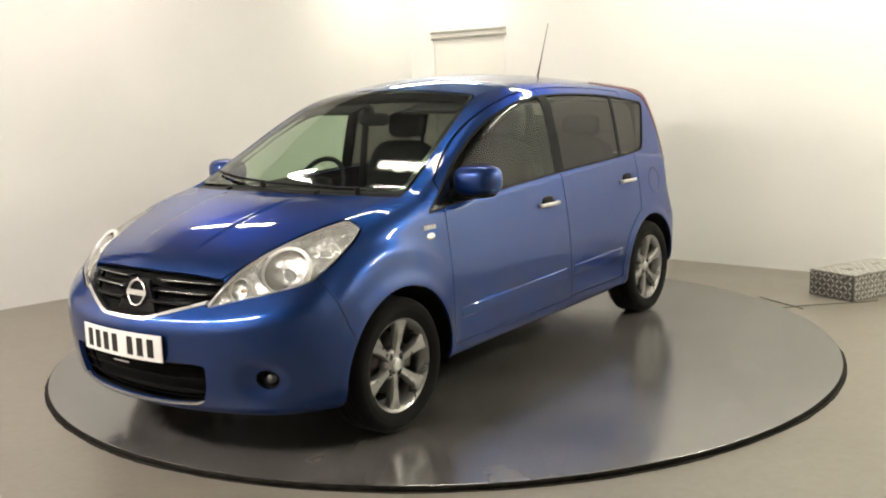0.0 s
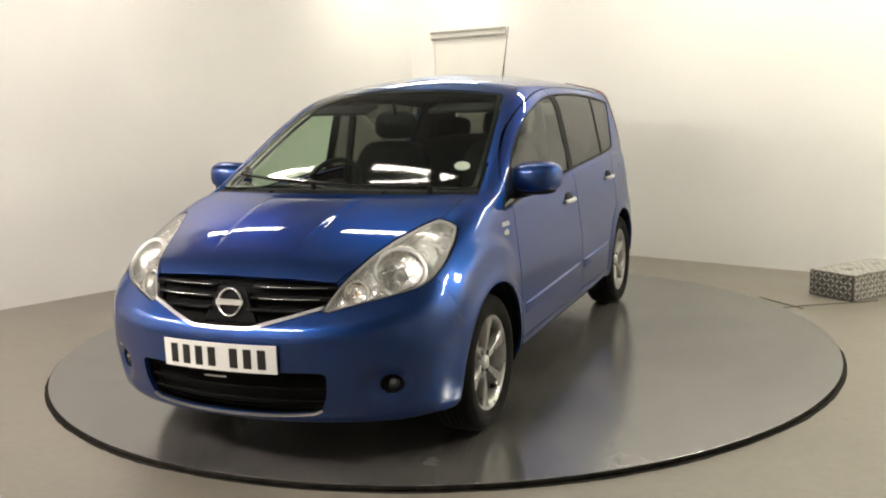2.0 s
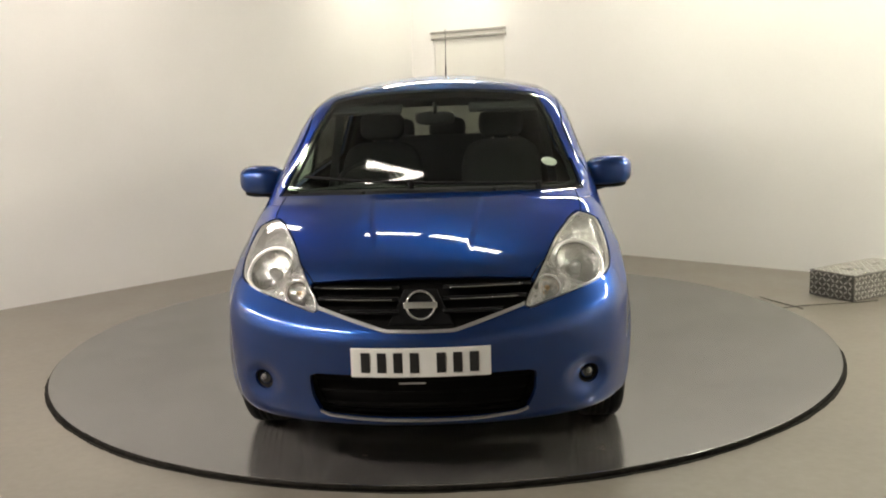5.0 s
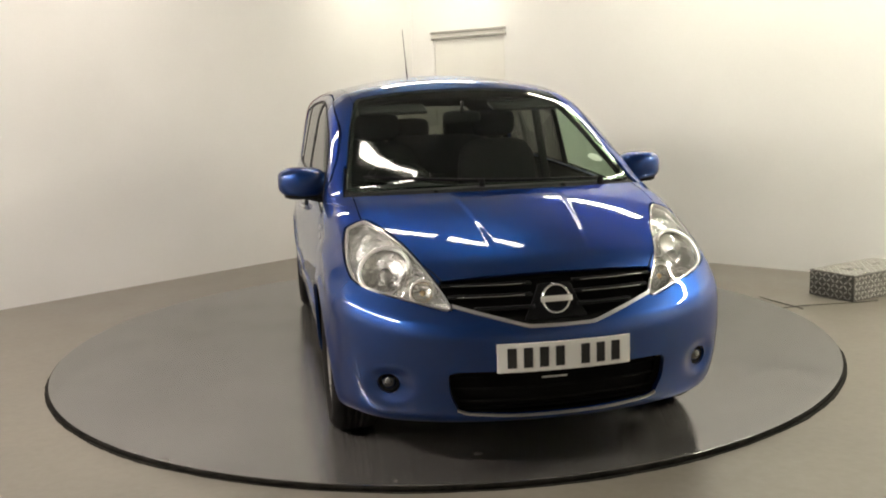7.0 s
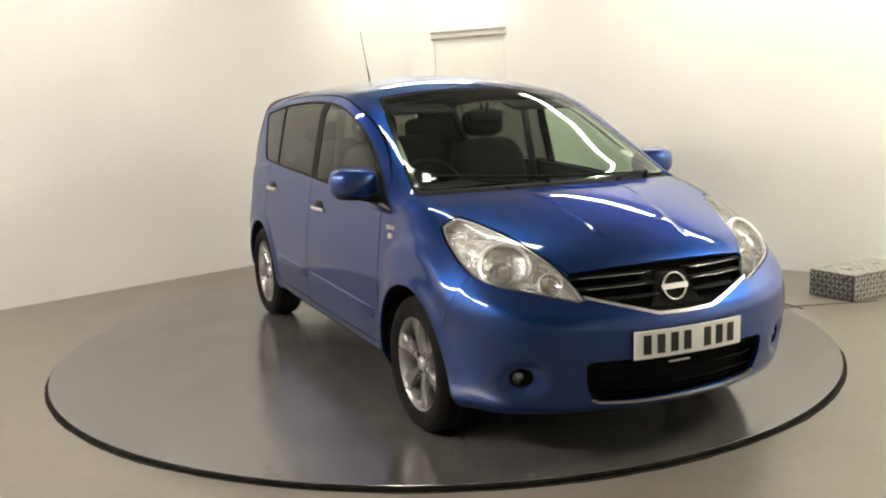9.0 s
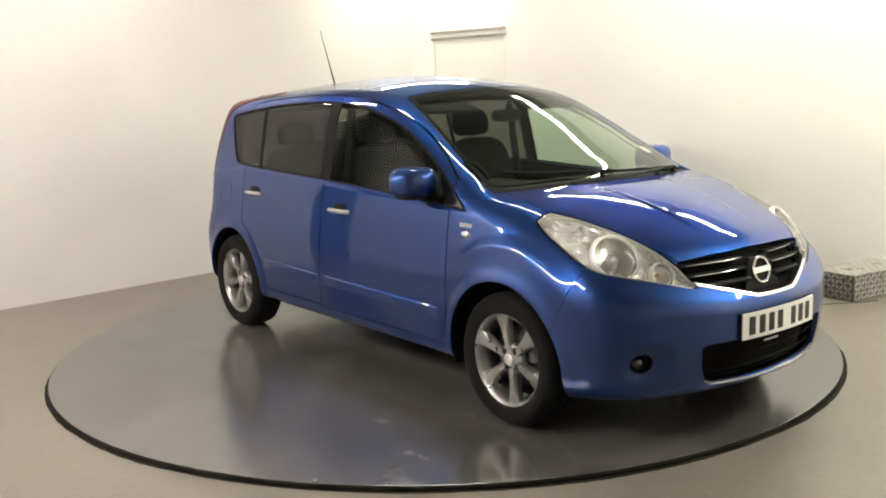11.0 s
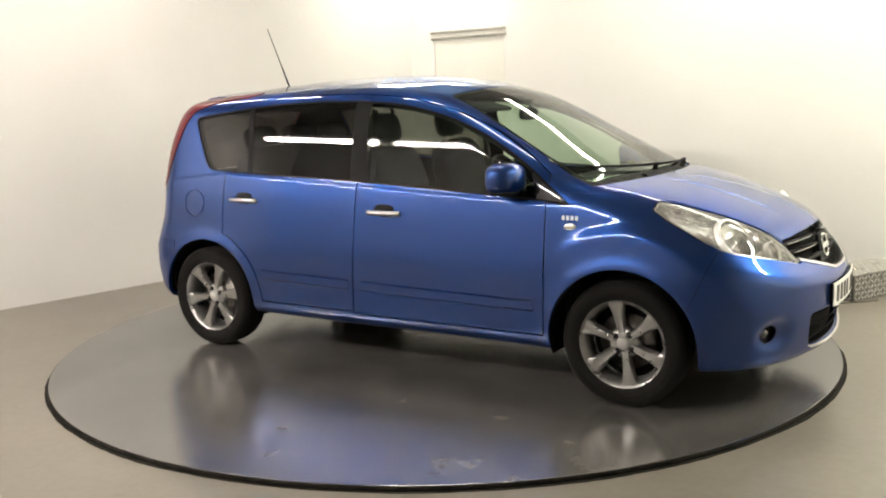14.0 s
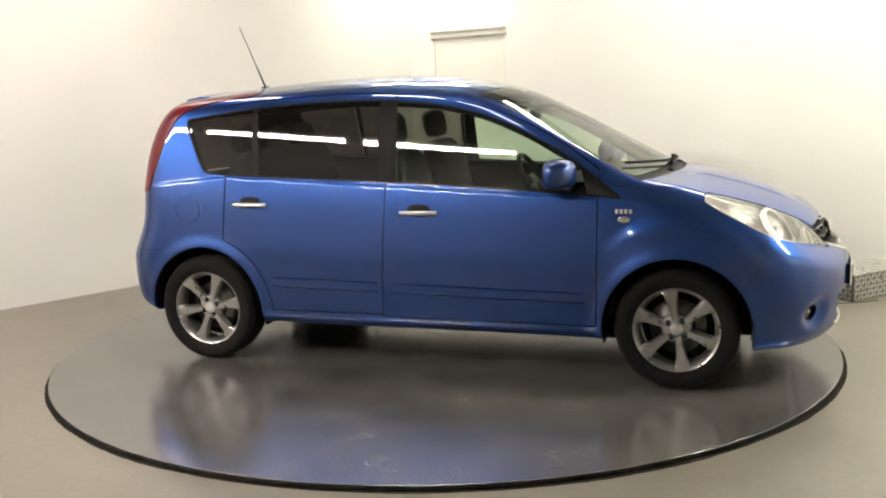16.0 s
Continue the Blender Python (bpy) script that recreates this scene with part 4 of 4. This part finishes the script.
def build_arches(car):
    """Black liners over the wheels and the tray below the car."""
    for wx in (-WHEEL_X + 0.01, WHEEL_X):
        for s in (1, -1):
            bm = bmesh.new()
            rows = []
            for k in range(25):
                a = math.radians(-14 + 208 * k / 24)
                c = Vector((wx + (ARCH_R + 0.004) * math.cos(a), 0, WHEEL_Z + (ARCH_R + 0.004) * math.sin(a)))
                yo = surface_side(c.x, max(c.z, 0.25)) - 0.014
                rows.append([bm.verts.new(c + Vector((0, s * y, 0))) for y in (yo, yo - 0.1, 0.5)])
            centre = bm.verts.new((wx, s * 0.5, WHEEL_Z))
            for p, q in zip(rows, rows[1:]):
                for j in range(2):
                    bm.faces.new((p[j], p[j + 1], q[j + 1], q[j]))
                bm.faces.new((p[2], centre, q[2]))
            part("wheel_arch_liner", bm, UNDER, car, "black wheel arch liner")
    bm = boxed((2.0, 1.30, 0.06), Matrix.Translation((0, 0, 0.225)), 0.02)
    box(bm, (0.62, 1.0, 0.06), Matrix.Translation((1.60, 0, 0.235)), 0.02)
    box(bm, (0.55, 1.0, 0.06), Matrix.Translation((-1.60, 0, 0.29)), 0.02)
    box(bm, (2.6, 0.9, 0.06), Matrix.Translation((0, 0, 0.25)), 0.02)
    part("underbody", bm, UNDER, car, "dark underside of the car", shade=False)
    part("exhaust_pipe", tube([(0.9, -0.15, 0.19), (-0.6, -0.15, 0.18), (-1.0, -0.3, 0.2), (-1.5, -0.42, 0.22), (-1.9, -0.45, 0.25)], 0.024, 10), STEEL, car, "steel exhaust pipe")
    part("silencer", ball((0.22, 0.1, 0.07), pose(-1.45, -0.25, 0.24), 0.6), STEEL, car)


def build_mirrors(car, doors):
    for s, door in zip((1, -1), doors):
        m = Matrix.Translation((0.735, s * 0.872, 1.058)) @ pose(0, 0, 0, 0, 0, s * -8)
        bm = ball((0.085, 0.116, 0.074), None, 0.66, 28, 18)
        for v in bm.verts:
            v.co.x *= 1.15 if v.co.x > 0 else 0.75
            v.co.z += 0.02 * v.co.y * s
            v.co.x -= 0.25 * max(0, v.co.y * s) * (1 if v.co.x > 0 else 0.3)
        bm.transform(m)
        mirror = part("door_mirror", bm, PAINT, door, "blue door mirror on a black foot")
        part("mirror_glass", ball((0.006, 0.088, 0.055), m @ pose(-0.056, 0, 0), 0.6), MIRROR, mirror)
        part("mirror_foot", tube([(0.76, s * 0.735, 0.985), (0.755, s * 0.79, 0.990), (0.74, s * 0.85, 1.005)], 0.034, 14), BLACK, mirror, "black mirror foot")
        bm = ball((0.07, 0.10, 0.022), m @ pose(0.0, -0.01 * s, -0.062), 0.8)
        part("mirror_base", bm, BLACK, mirror, "black lower shell of the mirror")


def build_door_details(car, front_doors, rear_doors):
    for s, fd, rd in zip((1, -1), front_doors, rear_doors):
        for x, z, door in ((0.0, 0.865, fd), (-0.985, 0.90, rd)):
            y = surface_side(x, z)
            n = outward(np.array([[x, y, z]]))[0]
            m = facing((x, s * y, z), (n[0], s * n[1], n[2]))
            # recess drawn as a low black dome, its shade in the colour
            part("handle_cup", ball((0.062, 0.032, 0.010), m @ pose(0, 0.006, 0.0), 0.75), BLACK, door, "handle recess, its shade drawn as a black dome")
            pts = [m @ Vector((u, -0.008, 0.004 + 0.022 * (1 - (u / 0.105) ** 2))) for u in np.linspace(-0.10, 0.10, 11)]
            part("door_handle", tube(pts, 0.0115, 10), SATIN, door, "silver door handle")
        # rubbing strips along the doors
        for x0, x1, door in ((-0.155, 0.86, fd), (-0.86, -0.235, rd)):
            bm = bmesh.new()
            rows = []
            for k in range(17):
                x = x0 + (x1 - x0) * k / 16
                z = 0.461 - 0.016 * x
                y = surface_side(x, z)
                t = 0.011 * min(1, 8 * min(k, 16 - k) / 16 + 0.2)
                rows.append([bm.verts.new((x, s * (y + d), z + e)) for d, e in ((-0.004, 0.028), (t, 0.020), (t, -0.022), (-0.004, -0.032))])
            for p, q in zip(rows, rows[1:]):
                for j in range(3):
                    bm.faces.new((p[j], p[j + 1], q[j + 1], q[j]))
            bm.faces.new(rows[0])
            bm.faces.new(rows[-1])
            bmesh.ops.recalc_face_normals(bm, faces=bm.faces)
            sharp_smooth(part("rubbing_strip", bm, PAINT, door), 30)
        # small badge on the wing: a plain bar over an oval disc
        y = surface_side(1.05, 0.835)
        n = outward(np.array([[1.05, y, 0.835]]))[0]
        m = facing((1.05, s * y, 0.835), (n[0], s * n[1], n[2]))
        part("wing_badge", ball((0.030, 0.017, 0.005), m), CHROME, car, "small oval chrome badge")
        for u in (-0.034, -0.012, 0.010, 0.032):
            part("badge_bar", boxed((0.014, 0.020, 0.004), m @ pose(u, 0.040, 0.002), 0.001), SATIN, car, shade=False)


def build_roof_details(car):
    base = Vector((-1.29, 0, surface_top(-1.29, 0)))
    part("aerial_base", ball((0.035, 0.016, 0.013), Matrix.Translation(base), 0.8), BLACK, car, "black aerial foot")
    d = Vector((-0.42, 0, 1)).normalized()
    part("aerial_stem", tube([base, base + d * 0.07, base + d * 0.14], 0.0062, 8, 0.75), BLACK, car)
    part("aerial_mast", tube([base + d * 0.14, base + d * 0.28, base + d * 0.42], 0.0034, 6, 0.6), BLACK, car)
    # roof spoiler
    bm = bmesh.new()
    rows = []
    for k in range(21):
        y = -0.46 + 0.92 * k / 20
        q = 0.10 * y * y
        z = surface_top(-1.50, abs(y)) + 0.006
        rows.append([bm.verts.new(p) for p in ((-1.36, y, surface_top(-1.36, abs(y)) - 0.004), (-1.50 + q, y, z + 0.006), (-1.60 + q * 1.6, y, z - 0.006), (-1.605 + q * 1.6, y, z - 0.02), (-1.50, y, z - 0.05))])
    for p, q in zip(rows, rows[1:]):
        for j in range(5):
            bm.faces.new((p[j], p[(j + 1) % 5], q[(j + 1) % 5], q[j]))
    bm.faces.new(rows[0])
    bm.faces.new(rows[-1])
    bmesh.ops.recalc_face_normals(bm, faces=bm.faces)
    sharp_smooth(part("roof_spoiler", bm, PAINT, car), 40)
    # wipers
    for y0, y1, x0 in ((0.50, -0.10, 1.20), (-0.08, -0.60, 1.235)):
        a = Vector((x0, y0 * 0.9, surface_top(x0, abs(y0)) + 0.012))
        pts = []
        for k in range(9):
            y = y0 + (y1 - y0) * k / 8
            x = x0 - 0.35 * (y * y - y0 * y0) - 0.03 - 0.05 * k / 8
            pts.append((x, y, surface_top(x, abs(y)) + 0.020))
        arm = part("wiper", tube(pts, 0.007, 6), BLACK, car, "black wiper blade and arm")
        part("wiper_pivot", lathe([(0.0005, 0.008), (0.012, 0.007), (0.014, 0.0), (0.014, -0.03)], 14, Matrix.Translation(pts[0]) @ pose(0, 0, 0, 90)), BLACK, arm)
    # washer jets on the bonnet
    for y in (0.30, -0.30):
        p = Vector((1.225, y, surface_top(1.225, abs(y))))
        part("washer_jet", ball((0.016, 0.011, 0.007), Matrix.Translation(p) @ pose(0, 0, 0, 0, 14), 0.8), BLACK, car, "small black washer jet")
    # paper disc inside the windscreen
    p = Vector((0.93, 0.565, surface_top(0.93, 0.565) - 0.008))
    n = outward(np.array([[p.x, p.y, p.z]]))[0]
    part("paper_disc", lathe([(0.0005, 0.001), (0.036, 0.001), (0.038, 0)], 24, facing(p, n) @ pose(0, 0, 0, 90)), PLATE_WHITE, car, "round white paper disc in the windscreen")


def build_seat(car, x, y):
    seat = empty("front_seat")
    seat.parent = car
    seat.matrix_basis = pose(x, y, 0)
    part("seat_cushion", ball((0.27, 0.25, 0.10), pose(0.12, 0, 0.56, 0, -8), 0.5), FABRIC, seat)
    part("seat_back", ball((0.085, 0.245, 0.33), pose(-0.17, 0, 0.86, 0, -16), 0.5), FABRIC, seat)
    part("headrest", ball((0.05, 0.135, 0.085), pose(-0.28, 0, 1.275, 0, -10), 0.6), FABRIC, seat)
    for e in (-0.05, 0.05):
        part("headrest_post", tube([(-0.24, e, 1.1), (-0.275, e, 1.23)], 0.007, 8), STEEL, seat)


def build_cabin(car):
    for y in (0.36, -0.36):
        build_seat(car, -0.02, y)
    bench = empty("rear_bench")
    bench.parent = car
    part("bench_cushion", ball((0.25, 0.62, 0.10), pose(-0.86, 0, 0.58, 0, -6), 0.4), FABRIC, bench)
    part("bench_back", ball((0.08, 0.62, 0.32), pose(-1.14, 0, 0.86, 0, -14), 0.4), FABRIC, bench)
    for y in (0.36, -0.36, 0.0):
        part("headrest", ball((0.05, 0.13, 0.075), pose(-1.24, y, 1.22, 0, -8), 0.6), FABRIC, bench)
    bm = bmesh.new()
    rows = []
    for k in range(15):
        y = -0.66 + 1.32 * k / 14
        e = 0.33 * y * y
        hump = 0.035 * math.exp(-((y + 0.36) / 0.17) ** 2)
        rows.append([bm.verts.new(p) for p in ((1.19 - e, y, 1.0), (1.0 - e * 0.7, y, 1.005), (0.74, y, 1.0 + hump), (0.66, y, 0.965 + hump), (0.65, y, 0.86), (0.78, y, 0.62))])
    for p, q in zip(rows, rows[1:]):
        for j in range(5):
            bm.faces.new((p[j], p[j + 1], q[j + 1], q[j]))
    bmesh.ops.recalc_face_normals(bm, faces=bm.faces)
    part("dashboard", bm, TRIM, car, "dark grey dashboard")
    m = Matrix.Translation((0.52, -0.36, 0.96)) @ pose(0, 0, 0, 0, 62)
    bm = lathe([(0.178 + 0.014 * math.cos(a), 0.014 * math.sin(a)) for a in np.linspace(0, 2 * math.pi, 11)[:-1]], 40, m @ pose(0, 0, 0, 90), closed=True)
    wheel = part("steering_wheel", bm, BLACK, car, "black steering wheel")
    part("wheel_boss", ball((0.07, 0.075, 0.03), m @ pose(0, 0, -0.015), 0.7), BLACK, wheel)
    for a in (0, 90, 180):
        part("wheel_spoke", boxed((0.12, 0.03, 0.015), m @ pose(0, 0, 0, 0, 0, a - 90) @ pose(0.11, 0, -0.005), 0.005), BLACK, wheel)
    part("rear_view_mirror", ball((0.016, 0.105, 0.035), pose(0.44, 0, 1.335), 0.6), BLACK, car, "black interior mirror")
    part("mirror_stalk", tube([(0.45, 0, 1.36), (0.47, 0, surface_top(0.47, 0) - 0.01)], 0.009, 8), BLACK, car)
    for y in (0.36, -0.36):
        part("sun_visor", boxed((0.15, 0.36, 0.02), pose(0.36, y, 1.385, 0, 14), 0.008), TRIM, car)
    for s in (1, -1):
        part("seat_belt", boxed((0.012, 0.05, 0.62), pose(-0.19, s * 0.64, 1.08, s * 9), 0.003), BLACK, car, "dark seat belt")
    part("cabin_floor", boxed((2.6, 1.3, 0.03), pose(-0.3, 0, 0.33)), TRIM, car, shade=False)
    part("bulkhead", boxed((0.03, 1.36, 0.66), pose(0.98, 0, 0.66)), TRIM, car, shade=False)
    part("steering_column", tube([(0.52, -0.36, 0.94), (0.70, -0.36, 0.88)], 0.035, 10), BLACK, car)


def build_car():
    car = empty("car")
    tagged(car, "metallic blue five-door small family car with grey alloy wheels", "car")
    front_doors, rear_doors = body_panels(car)
    build_grille(car)
    for wx in (-WHEEL_X, WHEEL_X):
        for s, turn in ((1, -10), (-1, 10 if wx > 0 else -20)):
            build_wheel(car, wx, s, turn)
    build_arches(car)
    build_mirrors(car, front_doors)
    build_door_details(car, front_doors, rear_doors)
    build_roof_details(car)
    build_cabin(car)
    return car


car = build_car()


def angle(t):
    """The turntable's turn in degrees."""
    u = (t - 8) / 8
    return -72.25 + 6.805 * (t - 8) - 0.58 * u ** 3 - 0.43 * u * u


def motions():
    times = [k * 0.5 for k in range(33)]
    walk(table, [(t, pose(0, 0, 0, 0, 0, angle(t))) for t in times])
    walk(car, [(t, pose(0, 0, 0, 0, 0, angle(t)) @ pose(0.1534, 0.0154, 0)) for t in times])


motions()
